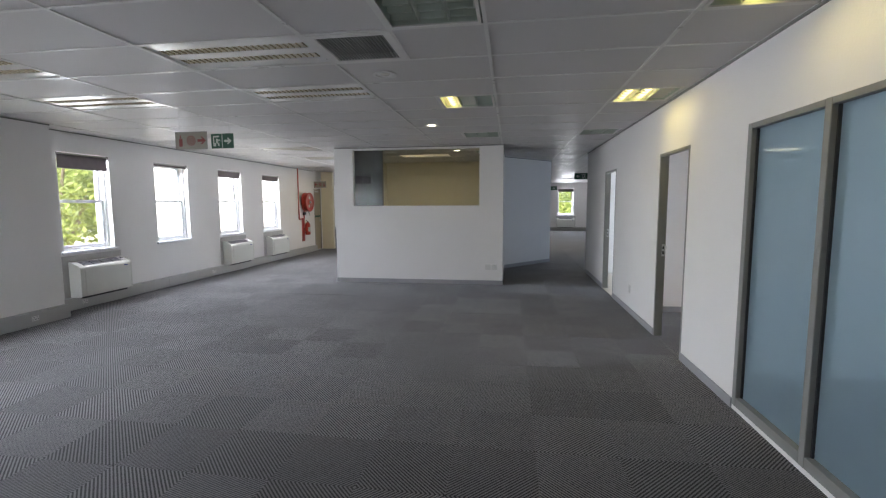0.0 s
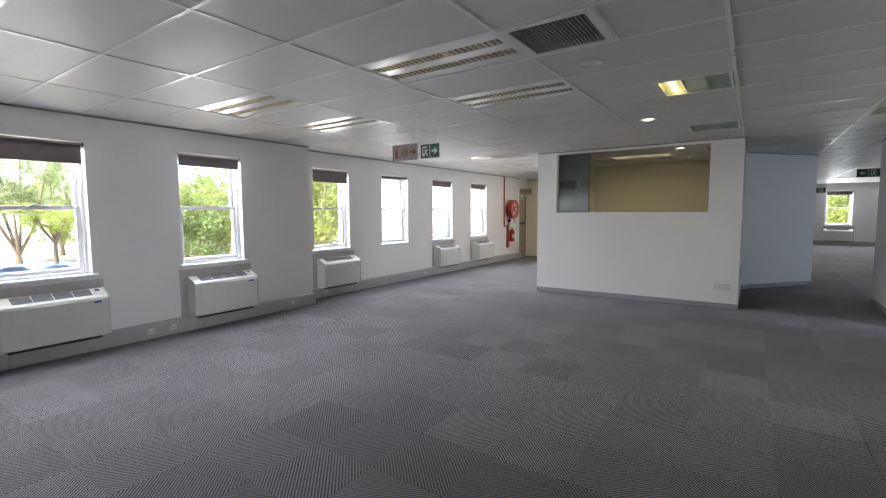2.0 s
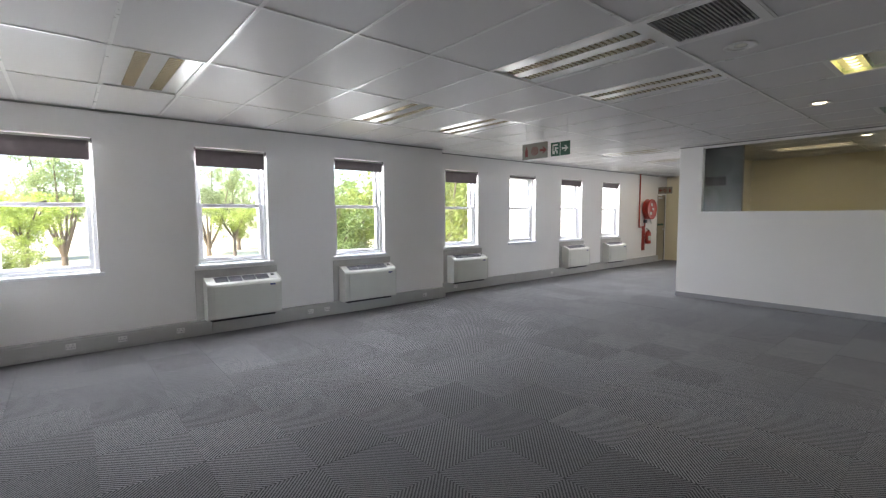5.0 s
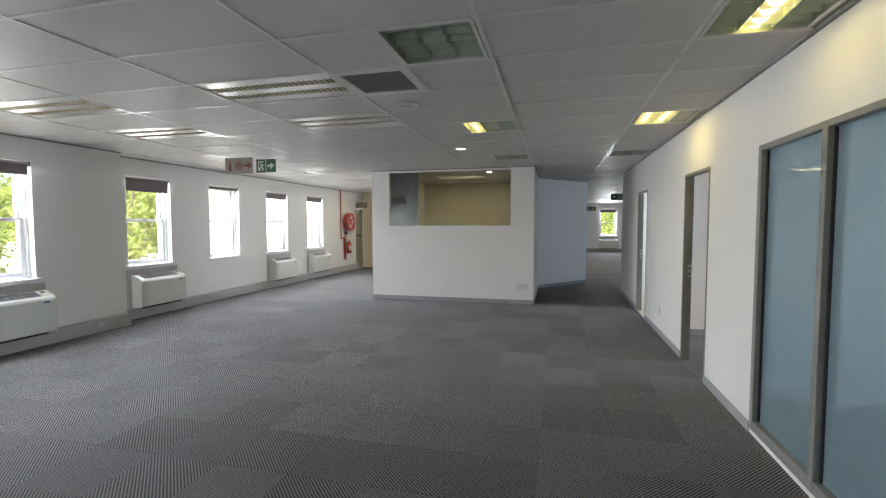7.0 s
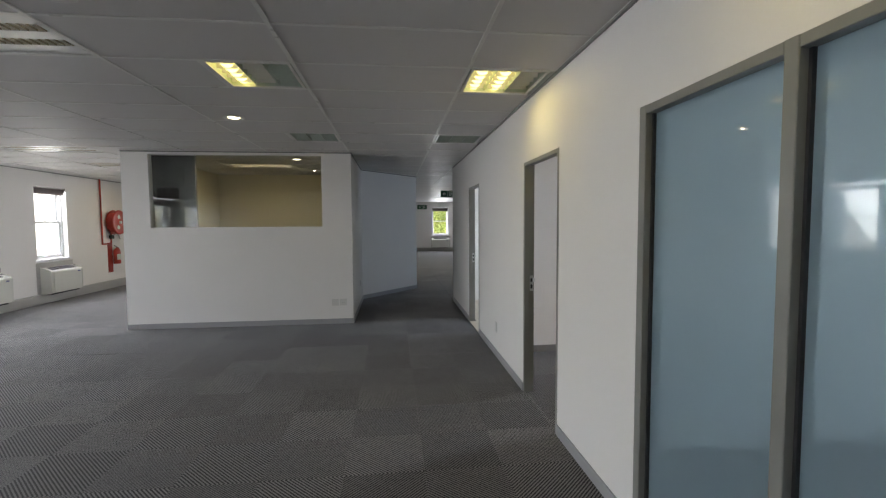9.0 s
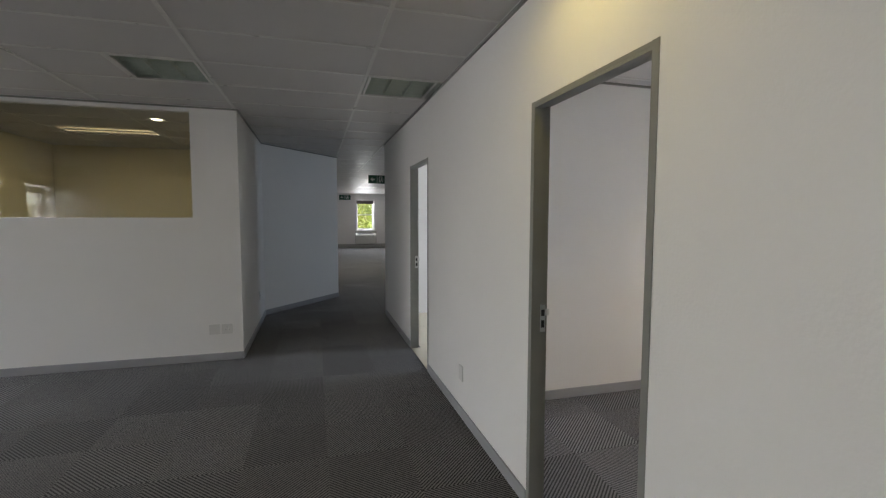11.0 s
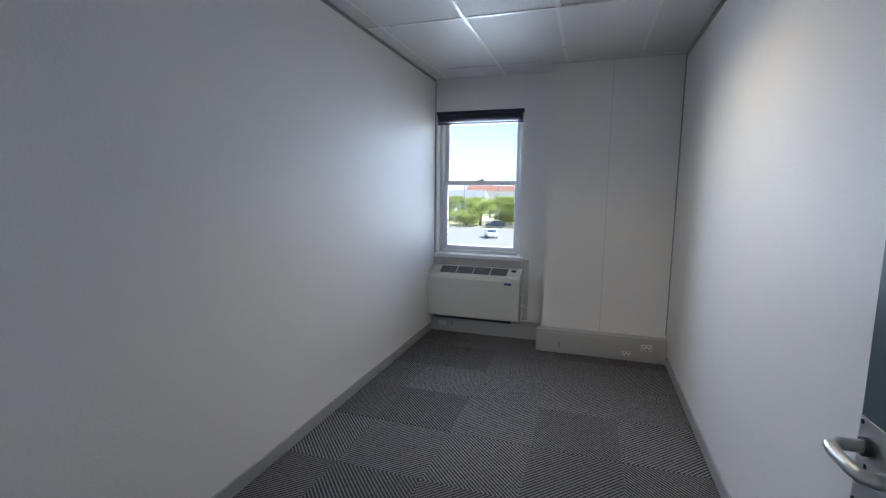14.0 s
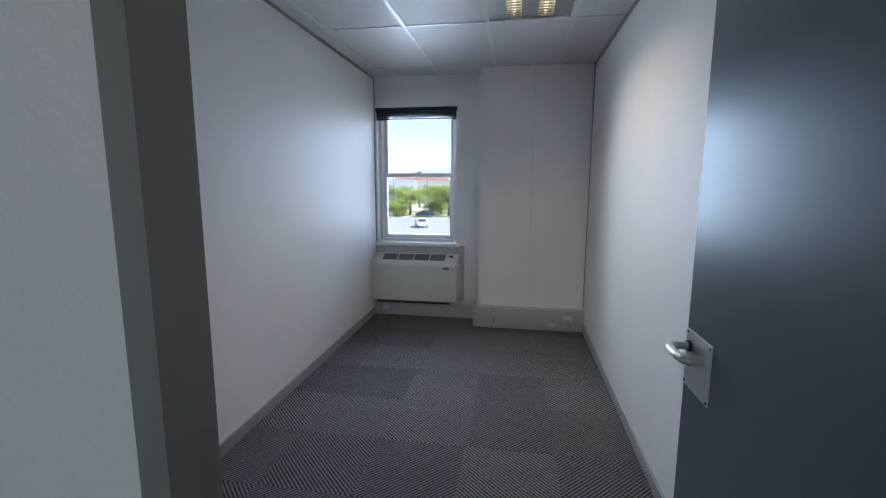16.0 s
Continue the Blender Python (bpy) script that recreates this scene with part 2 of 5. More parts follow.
LOUVRE = material("satin_louvre", (0.46, 0.52, 0.46), 0.35, metal=0.3, vary=0.15, scale=12)
SOCKET = material("white_socket_plastic", (0.66, 0.65, 0.63), 0.35, vary=0.03)
# Sign red is darkened to sit on the shaded board.
SIGN_RED = material("shaded_sign_red", (0.17, 0.025, 0.018), 0.45, vary=0.1)
RED = material("fire_red_enamel", (0.36, 0.035, 0.02), 0.32, vary=0.12, scale=8)
GREEN = material("safety_green", (0.012, 0.075, 0.04), 0.4, vary=0.1)
# Board hangs against the light; its shade is put into the colour.
SIGN = material("shaded_sign_board", (0.22, 0.205, 0.165), 0.4, vary=0.08, scale=10)
SIGN_WHITE = material("sign_white", (0.52, 0.55, 0.50), 0.45, vary=0.05)
BADGE = material("badge_blue", (0.03, 0.05, 0.22), 0.35, vary=0.1)
PALE_TILE = material("pale_floor_tile", (0.62, 0.56, 0.45), 0.3, vary=0.08, scale=5)
GREY_PANEL = material("dark_grey_panel", (0.16, 0.17, 0.18), 0.28, vary=0.1, scale=2)
CARPET = carpet_material("ribbed_carpet", "Y")
CARPET_X = carpet_material("ribbed_carpet_across", "X")
GLASS = clear_glass("window_glass")
FROST = frosted_glass("frosted_glass")
TUBE_LIT = glow("lit_tube", (1.0, 0.83, 0.27), 0.82)
OFFICE_TUBE = glow("lit_office_tube", (1.0, 0.86, 0.62), 0.88)
BULB_LIT = glow("lit_bulb", (1.0, 0.86, 0.62), 1.29)
TUBE_OFF = material("unlit_tube", (0.78, 0.76, 0.70), 0.25, vary=0.02)


# ---- building blocks ----
def block(bm, x0, x1, y0, y1, z0, z1, mat=0):
    v = [bm.verts.new((x, y, z)) for z in (z0, z1) for x, y in ((x0, y0), (x1, y0), (x1, y1), (x0, y1))]
    for q in ((3, 2, 1, 0), (4, 5, 6, 7), (0, 1, 5, 4), (1, 2, 6, 5), (2, 3, 7, 6), (3, 0, 4, 7)):
        bm.faces.new([v[i] for i in q]).material_index = mat
    return bm


def soft_block(bm, x0, x1, y0, y1, z0, z1, r=0.004, segments=2):
    """A block with rounded edges, added to bm."""
    one = bmesh.new()
    block(one, x0, x1, y0, y1, z0, z1)
    bmesh.ops.bevel(one, geom=one.edges[:], offset=r, segments=segments, affect="EDGES", profile=0.6)
    tmp = bpy.data.meshes.new("tmp")
    one.to_mesh(tmp)
    one.free()
    bm.from_mesh(tmp)
    bpy.data.meshes.remove(tmp)
    return bm


def tube(bm, a, b, r, sides=12, r2=None):
    """A capped rod from a to b."""
    a, b = Vector(a), Vector(b)
    m = Matrix.Translation((a + b) / 2) @ (b - a).to_track_quat("Z", "Y").to_matrix().to_4x4()
    bmesh.ops.create_cone(bm, cap_ends=True, segments=sides, radius1=r, radius2=r if r2 is None else r2, depth=(b - a).length, matrix=m)
    return bm


def bent(bm, points, r, sides=10):
    """A round bar through points, with balls at the bends."""
    for a, b in zip(points, points[1:]):
        tube(bm, a, b, r, sides)
    for p in points[1:-1]:
        bmesh.ops.create_uvsphere(bm, u_segments=sides, v_segments=6, radius=r, matrix=Matrix.Translation(p))
    return bm


def prism(bm, outline, axis, lo, hi, mat=0):
    """An outline in the two other axes, drawn out along axis from lo to hi."""
    def at(p, c):
        q = list(p)
        q.insert("xyz".index(axis), c)
        return bm.verts.new(q)
    low, high = [at(p, lo) for p in outline], [at(p, hi) for p in outline]
    n = len(outline)
    bm.faces.new(low[::-1]).material_index = mat
    bm.faces.new(high).material_index = mat
    for i in range(n):
        bm.faces.new((low[i], low[(i + 1) % n], high[(i + 1) % n], high[i])).material_index = mat
    return bm


def mesh_of(name, bm, mats, smooth=False):
    bmesh.ops.recalc_face_normals(bm, faces=bm.faces)
    me = bpy.data.meshes.new(name)
    if smooth:
        for f in bm.faces:
            f.smooth = True
        for e in bm.edges:
            e.smooth = not (len(e.link_faces) == 2 and e.calc_face_angle(0) > 0.6)
    bm.to_mesh(me)
    bm.free()
    for m in mats if isinstance(mats, (list, tuple)) else [mats]:
        me.materials.append(m)
    return me


def part(name, bm, mat, parent=None, label="", smooth=False):
    ob = new(name, mesh_of(name, bm, mat, smooth))
    ob.parent = parent
    return tagged(ob, label=label)


def thing(name, m, label, category, group="", kind=""):
    ob = new(name)
    ob.empty_display_size = 0.1
    ob.matrix_world = m
    return tagged(ob, label, category, group, kind)


def structure(name, bm, mat, label, category):
    return tagged(part(name, bm, mat), label, category, kind="structure")


def wall_bm(axis, a0, a1, b0, b1, z0, z1, openings=()):
    """A wall along axis from a0 to a1, between b0 and b1 across it, with openings (from, to, bottom, top) cut through."""
    bm = bmesh.new()

    def put(p, q, lo, hi):
        if q - p > 1e-4 and hi - lo > 1e-4:
            if axis == "y":
                block(bm, b0, b1, p, q, lo, hi)
            else:
                block(bm, p, q, b0, b1, lo, hi)
    at = a0
    for p, q, lo, hi in sorted(openings):
        put(at, p, z0, z1)
        put(p, q, z0, lo)
        put(p, q, hi, z1)
        at = q
    put(at, a1, z0, z1)
    bmesh.ops.remove_doubles(bm, verts=bm.verts, dist=1e-5)
    return bm


# ---- walls ----
Z0, Z1 = -0.02, 2.80
WZ = (0.86, 2.32)
white = "smooth white painted plaster wall"
structure("wall_west_near", wall_bm("y", -1.06, 4.78, -6.35, -6.05, Z0, Z1, [(y, y + 0.86, *WZ) for x, y in WEST_WINDOWS[:3]]), PAINT, white + " with sash windows", "wall")
structure("wall_west_far", wall_bm("y", 4.78, 14.3, -6.68, -6.38, Z0, Z1, [(y, y + 0.86, *WZ) for x, y in WEST_WINDOWS[3:]] + [(13.70, 14.22, 0.0, 2.05)]), PAINT, white + " with sash windows", "wall")
structure("wall_south", wall_bm("x", -6.05, 6.4, -1.16, -0.96, Z0, Z1), PAINT, white, "wall")
DOOR1, DOOR2 = (4.10, 4.90), (7.10, 7.88)
GLAZED = (1.45, 2.99)
structure("wall_office_front", wall_bm("y", -0.96, 9.84, 1.715, 1.80, Z0, Z1, [(*GLAZED, 0.09, 2.08), (DOOR1[0] - 0.03, DOOR1[1] + 0.03, Z0, 2.08), (DOOR2[0] - 0.03, DOOR2[1] + 0.03, Z0, 2.08)]), PAINT, white + " with a glazed panel and doorways", "wall")
structure("wall_nib", wall_bm("y", -0.96, 1.30, 1.675, 1.712, 0, CEIL), PAINT, "shallow white painted wall pier", "wall")
structure("wall_office_left", wall_bm("x", 1.80, 6.30, 6.14, 6.24, Z0, Z1), PAINT, white, "wall")
structure("wall_office_right", wall_bm("x", 1.80, 6.30, 3.76, 3.86, Z0, Z1), PAINT, white, "wall")
structure("wall_east", wall_bm("y", -0.96, 9.94, 6.30, 6.58, Z0, Z1, [(5.22, 6.115, 0.82, 2.30), (1.46, 2.35, 0.82, 2.30), (7.16, 8.05, 0.82, 2.30)]), PAINT, white + " with sash windows", "wall")
structure("wall_pier", wall_bm("y", 3.86, 4.945, 6.01, 6.30, 0, CEIL), PAINT, "white painted wall pier beside the window", "wall")
structure("wall_rooms_north", wall_bm("x", 1.80, 6.30, 9.74, 9.84, Z0, Z1), PAINT, white, "wall")
structure("wall_box_front", wall_bm("x", -3.36, -0.09, 8.0, 8.11, Z0, Z1, [(-2.99, -0.53, 1.50, 2.57)]), PAINT, "white partition wall with a high window", "wall")
structure("wall_box_west", wall_bm("y", 8.11, 13.3, -3.36, -3.25, Z0, Z1), PAINT, white, "wall")
structure("wall_box_east", wall_bm("y", 8.11, 10.21, -0.20, -0.09, Z0, Z1), PAINT, white, "wall")
structure("wall_box_back", wall_bm("x", -3.25, 0.72, 11.36, 11.46, Z0, Z1), CREAM, "cream painted partition wall", "wall")
bm = bmesh.new()
prism(bm, [(-0.09, 10.21), (1.08, 11.58), (1.08, 13.3), (0.98, 13.3), (0.98, 11.62), (-0.20, 10.24)], "z", Z0, Z1)
structure("wall_diagonal", bm, PAINT, "white painted wall set at a slant", "wall")
structure("wall_box_rear", wall_bm("x", -3.25, 0.98, 13.2, 13.3, Z0, Z1), PAINT, white, "wall")
# The yellow light at the passage end is put into this cream colour.
structure("wall_end_nib", wall_bm("x", -6.38, -5.98, 14.3, 14.45, Z0, Z1), CREAM, "end of a wall, its cream put in for yellow light", "wall")
structure("wall_hall_west", wall_bm("y", 14.1, 25.4, -13.7, -13.5, Z0, Z1), PAINT, white, "wall")
structure("wall_hall_south", wall_bm("x", -13.5, -6.68, 14.1, 14.3, Z0, Z1), PAINT, white, "wall")
HALL_WINDOWS = [2.62 - 1.82 * k for k in (-2, -1, 0, 2, 3, 4, 5, 6, 7)]
structure("wall_hall_north", wall_bm("x", -13.5, 8.2, 25.2, 25.5, Z0, Z1, [(x, x + 0.87, *WZ) for x in HALL_WINDOWS]), PAINT, white + " with sash windows", "wall")
# The opening belongs to an unseen window added to light the slanted wall.
structure("wall_hall_east", wall_bm("y", 9.94, 25.4, 8.0, 8.2, Z0, Z1, [(10.57, 11.43, *WZ)]), PAINT, white, "wall")
structure("wall_hall_corner", wall_bm("x", 6.30, 8.0, 9.84, 9.94, Z0, Z1), PAINT, white, "wall")
structure("wall_room_divider", wall_bm("x", 1.80, 6.30, -0.35, -0.25, Z0, Z1), PAINT, white, "wall")


# ---- floor and ceiling ----
structure("floor", block(block(bmesh.new(), -6.66, 8.2, -1.14, 14.2, -0.25, -0.008), -13.68, 8.2, 14.2, 25.5, -0.25, -0.008), GAP, "dark screed under grey carpet tiles", "floor")
FIXTURES = {  # recessed ceiling fittings: corner of each
    "wide": [(-2.49, 2.32), (-2.49, 3.52), (-4.87, 2.32), (-4.87, 3.52), (-4.87, -0.08), (-4.87, 7.72), (-4.87, 9.52), (3.57, 4.21), (3.57, 0.61),
             (-2.49, 9.52), (0.5, 16.0), (2.3, 16.0), (4.1, 16.0), (0.5, 20.0), (2.3, 20.0), (4.1, 20.0)],
    "square_lit": [(-0.71, 4.12), (1.09, 4.12), (1.09, 1.72)],
    "square_off": [(-0.71, 1.72), (-0.71, 6.52), (1.09, 6.52), (-0.71, 8.92)],
    "vent": [(-1.30, 2.32)],
}
HOLES = [(x, y, x + (1.19 if k == "wide" else 0.59), y + 0.6) for k, v in FIXTURES.items() for x, y in v]


def ceiling_patch(bm, x0, x1, y0, y1, ox, oy, dx=1.19, dy=0.6):
    """Lay-in tiles on a grid of bars over one space, left open at the fittings."""
    b = 0.012

    def lay(a, c, d, e):
        if c - a < 0.05 or e - d < 0.05:
            return
        for hx0, hy0, hx1, hy1 in HOLES:
            if hx0 < (a + c) / 2 < hx1 and hy0 < (d + e) / 2 < hy1:
                return
        block(bm, a + b, c - b, d + b, e - b, CEIL + 0.006, CEIL + 0.03, 0)
    xs = [x0] + [ox + dx * k for k in range(-20, 20) if x0 + 0.05 < ox + dx * k < x1 - 0.05] + [x1]
    ys = [y0] + [oy + dy * k for k in range(-50, 50) if y0 + 0.05 < oy + dy * k < y1 - 0.05] + [y1]
    for x in xs:
        block(bm, x - b, x + b, y0, y1, CEIL, CEIL + 0.035, 1)
    for a, c in zip(xs, xs[1:]):
        for d, e in zip(ys, ys[1:]):
            cut = [h for h in HOLES if h[2] - h[0] < 1 and a - 0.1 < (h[0] + h[2]) / 2 < c + 0.1 and d < (h[1] + h[3]) / 2 < e]
            if cut and c - a > 1:
                mid = cut[0][0] if cut[0][0] > a + 0.3 else cut[0][2]
                block(bm, mid - b, mid + b, d + b, e - b, CEIL, CEIL + 0.035, 1)
                lay(a, mid, d, e)
                lay(mid, c, d, e)
            else:
                lay(a, c, d, e)
        for y in ys:
            block(bm, a + b, c - b, y - b, y + b, CEIL + 0.001, CEIL + 0.035, 1)


bm = bmesh.new()
ceiling_patch(bm, -6.38, 1.715, -0.96, 14.3, -0.11, 2.32)
ceiling_patch(bm, 1.715, 8.0, 9.94, 14.3, -0.11, 2.32)
ceiling_patch(bm, -13.5, 8.0, 14.3, 25.2, -0.09, 16.0)
for ya, yb in ((-0.25, 3.76), (3.86, 6.14), (6.24, 9.74)):
    ceiling_patch(bm, 1.80, 6.30, ya, yb, 4.76, 4.21)
structure("ceiling", bm, [TILE, TBAR], "white lay-in ceiling tiles in a metal grid", "ceiling")
structure("ceiling_slab", block(block(bmesh.new(), -6.66, 8.2, -1.14, 14.2, 2.80, 3.0), -13.68, 8.2, 14.2, 25.5, 2.80, 3.0), GAP, "concrete slab above the ceiling", "ceiling")


# ---- skirting, trunking and trim ----
def baseboard(points, h=0.08, d=0.012, mat=None, name="baseboard", label="grey painted skirting board"):
    """Boards along a line of points on the floor, on the left side of the way."""
    for (xa, ya), (xb, yb) in zip(points, points[1:]):
        run = math.hypot(xb - xa, yb - ya)
        ob = structure(name, soft_block(bmesh.new(), 0, run, 0, d, 0, h, 0.003, 1), mat or SKIRT, label, "skirting")
        ob.matrix_world = pose(xa, ya, 0, 0, 0, math.degrees(math.atan2(yb - ya, xb - xa)))


F1, F2 = (DOOR1[0] - 0.03, DOOR1[1] + 0.03), (DOOR2[0] - 0.03, DOOR2[1] + 0.03)
baseboard([(1.675, -0.95), (1.675, 1.30)])
baseboard([(1.715, 1.31), (1.715, GLAZED[0] - 0.03)])
baseboard([(1.715, GLAZED[1] + 0.03), (1.715, F1[0])])
baseboard([(1.715, F1[1]), (1.715, F2[0])])
baseboard([(1.715, F2[1]), (1.715, 9.84)])
baseboard([(-0.09, 8.0), (-3.36, 8.0)], label="pale grey skirting board")
baseboard([(-0.09, 10.20), (-0.09, 8.0)])
baseboard([(1.08, 11.58), (-0.09, 10.21)])
baseboard([(-3.36, 8.0), (-3.36, 13.3)])
baseboard([(1.805, 3.86), (5.88, 3.86)])
baseboard([(6.18, 6.14), (1.805, 6.14)])
baseboard([(1.66, -0.96), (-5.94, -0.96)][::-1])
baseboard([(1.80, 6.14), (1.80, 4.95)])


def trunking(points, h=0.185, d=0.085):
    """Deep cable trunking with a lid lip, along the foot of a wall."""
    for (xa, ya), (xb, yb) in zip(points, points[1:]):
        run = math.hypot(xb - xa, yb - ya)
        lengths = max(1, round(run / 2.0))
        bm = bmesh.new()
        for k in range(lengths):
            p, q = run * k / lengths + 0.001, run * (k + 1) / lengths - 0.001
            soft_block(bm, p, q, 0, d, 0.004, h, 0.006, 2)
            soft_block(bm, p + 0.002, q - 0.002, d - 0.001, d + 0.006, 0.03, h - 0.02, 0.003, 1)
        ob = structure("cable_trunking", bm, TRUNK, "grey metal skirting trunking along the wall", "trunking")
        ob.matrix_world = pose(xa, ya, 0, 0, 0, math.degrees(math.atan2(yb - ya, xb - xa)))
    return ob


trunking([(-6.05, 4.78), (-6.05, -0.94)])
trunking([(-6.38, 13.66), (-6.38, 4.80)])
pier_trunk = trunking([(6.01, 3.865), (6.01, 4.985)], 0.215, 0.11)
part("cable_slot", block(bmesh.new(), 0.90, 0.908, 0.1165, 0.118, 0.055, 0.11), GAP, pier_trunk)
sill_trunk = trunking([(6.30, 4.99), (6.30, 6.13)], 0.155, 0.12)
part("cable_slot", block(bmesh.new(), 0.90, 0.908, 0.1265, 0.128, 0.07, 0.115), GAP, sill_trunk)
structure("trim", block(bmesh.new(), 6.0085, 6.0095, 4.419, 4.4215, 0.22, CEIL - 0.02), AC_PLATE, "fine vertical joint in the lining of the pier", "trim")
trunking([(-13.4, 25.2), (7.9, 25.2)][::-1])
# Dark strips draw the shadow gap between walls and ceiling.
for pts in ([(1.715, -0.9), (1.715, 9.84)], [(-0.09, 8.0), (-3.36, 8.0)], [(-0.09, 10.2), (-0.09, 8.0)], [(1.08, 11.58), (-0.09, 10.21)],
            [(6.28, 6.14), (1.805, 6.14)], [(1.805, 3.86), (6.0, 3.86)], [(-6.05, 4.78), (-6.05, -0.94)], [(-6.38, 13.66), (-6.38, 4.80)]):
    for (xa, ya), (xb, yb) in zip(pts, pts[1:]):
        ob = structure("trim", block(bmesh.new(), 0, math.hypot(xb - xa, yb - ya), 0, 0.016, CEIL - 0.018, CEIL - 0.002), STEEL_PAINT, "dark strip drawn for the shadow gap under the ceiling", "trim")
        ob.matrix_world = pose(xa, ya, 0, 0, 0, math.degrees(math.atan2(yb - ya, xb - xa)))


# Two grey strips draw the dark shadow lines in the office corners.
for x, y in ((6.291, 6.131), (6.001, 3.869)):
    structure("trim", block(bmesh.new(), x - 0.001, x + 0.008, y - 0.001 if y > 5 else y - 0.008, y + 0.008 if y > 5 else y + 0.001, 0.24, CEIL - 0.02), SKIRT, "thin grey strip drawn for the shadow line in a corner", "trim")


# ---- windows, blinds, convectors ----
def sash(bm, x0, x1, y0, y1, z0, z1, w=0.045):
    soft_block(bm, x0, x0 + w, y0, y1, z0, z1)
    soft_block(bm, x1 - w, x1, y0, y1, z0, z1)
    soft_block(bm, x0 + w, x1 - w, y0 + 0.002, y1 - 0.002, z0, z0 + w)
    soft_block(bm, x0 + w, x1 - w, y0 + 0.002, y1 - 0.002, z1 - w, z1)


def window(number, m, w, z0, z1):
    """A white double-hung sash window: x across, y outwards from the wall's inner face."""
    win = thing("window_%d" % number, m, "white double-hung sash window with clear panes", "window", "sash windows", "structure")
    mid = (z0 + z1) / 2 + 0.01
    bm = bmesh.new()
    for a, b in ((0.0, 0.035), (w - 0.035, w)):
        soft_block(bm, a, b, 0.09, 0.22, z0 + 0.02, z1)
    soft_block(bm, 0.035, w - 0.035, 0.092, 0.218, z1 - 0.035, z1)
    soft_block(bm, 0.035, w - 0.035, 0.092, 0.24, z0, z0 + 0.035)
    part("window_frame", bm, WINDOW_WHITE, win)
    part("window_sill", soft_block(bmesh.new(), -0.045, w + 0.045, -0.035, 0.10, z0 - 0.035, z0 + 0.004, 0.008, 3), WINDOW_WHITE, win)
    bm = bmesh.new()
    sash(bm, 0.037, w - 0.037, 0.162, 0.20, mid - 0.02, z1 - 0.037)
    up = part("upper_sash", bm, WINDOW_WHITE, win)
    bm = bmesh.new()
    sash(bm, 0.037, w - 0.037, 0.115, 0.155, z0 + 0.037, mid + 0.025)
    low = part("lower_sash", bm, WINDOW_WHITE, win)
    for nm, y, a, b, host in (("pane", 0.182, mid + 0.03, z1 - 0.08, up), ("pane", 0.135, z0 + 0.085, mid - 0.025, low)):
        p = part(nm, block(bmesh.new(), 0.083, w - 0.083, y, y + 0.004, a - 0.004, b + 0.004), GLASS, host)
        p.visible_shadow = False
    bm = soft_block(bmesh.new(), w / 2 - 0.03, w / 2 + 0.03, 0.118, 0.15, mid + 0.0255, mid + 0.035, 0.003)
    tube(bm, (w / 2, 0.135, mid + 0.035), (w / 2 + 0.03, 0.125, mid + 0.045), 0.006)
    part("catch", bm, DARK, low)
    return win


def roller_blind(m, w, z1, drop, label):
    bl = thing("roller_blind", m, label, "blind", "roller blinds")
    part("roller_tube", tube(bmesh.new(), (0.012, 0.03, z1 - 0.028), (w - 0.012, 0.03, z1 - 0.028), 0.021, 16), AC_PLATE, bl, "pale grey roller tube", True)
    for x in (0.001, w - 0.009):
        part("bracket", soft_block(bmesh.new(), x, x + 0.008, 0.004, 0.056, z1 - 0.054, z1 - 0.002, 0.002, 1), DARK, bl)
    bm = bmesh.new()
    prism(bm, [(0.010, z1 - 0.028), (0.013, z1 - 0.028), (0.013, z1 - 0.05 - drop), (0.010, z1 - 0.05 - drop)], "x", 0.016, w - 0.03)
    part("cloth", bm, BLIND, bl, "dark brown screen cloth")
    part("bottom_bar", soft_block(bmesh.new(), 0.016, w - 0.03, 0.007, 0.017, z1 - 0.066 - drop, z1 - 0.05 - drop, 0.003), BLIND, bl)
    bm = bmesh.new()
    loop = [(w - 0.006, 0.02, z1 - 0.05), (w - 0.012, 0.02, z1 - 0.45), (w - 0.02, 0.015, z1 - 0.80), (w - 0.03, 0.012, z1 - 0.86), (w - 0.04, 0.015, z1 - 0.80)]
    bent(bm, loop, 0.0025, 5)
    part("chain", bm, SOCKET, bl, "white pull chain")
    return bl


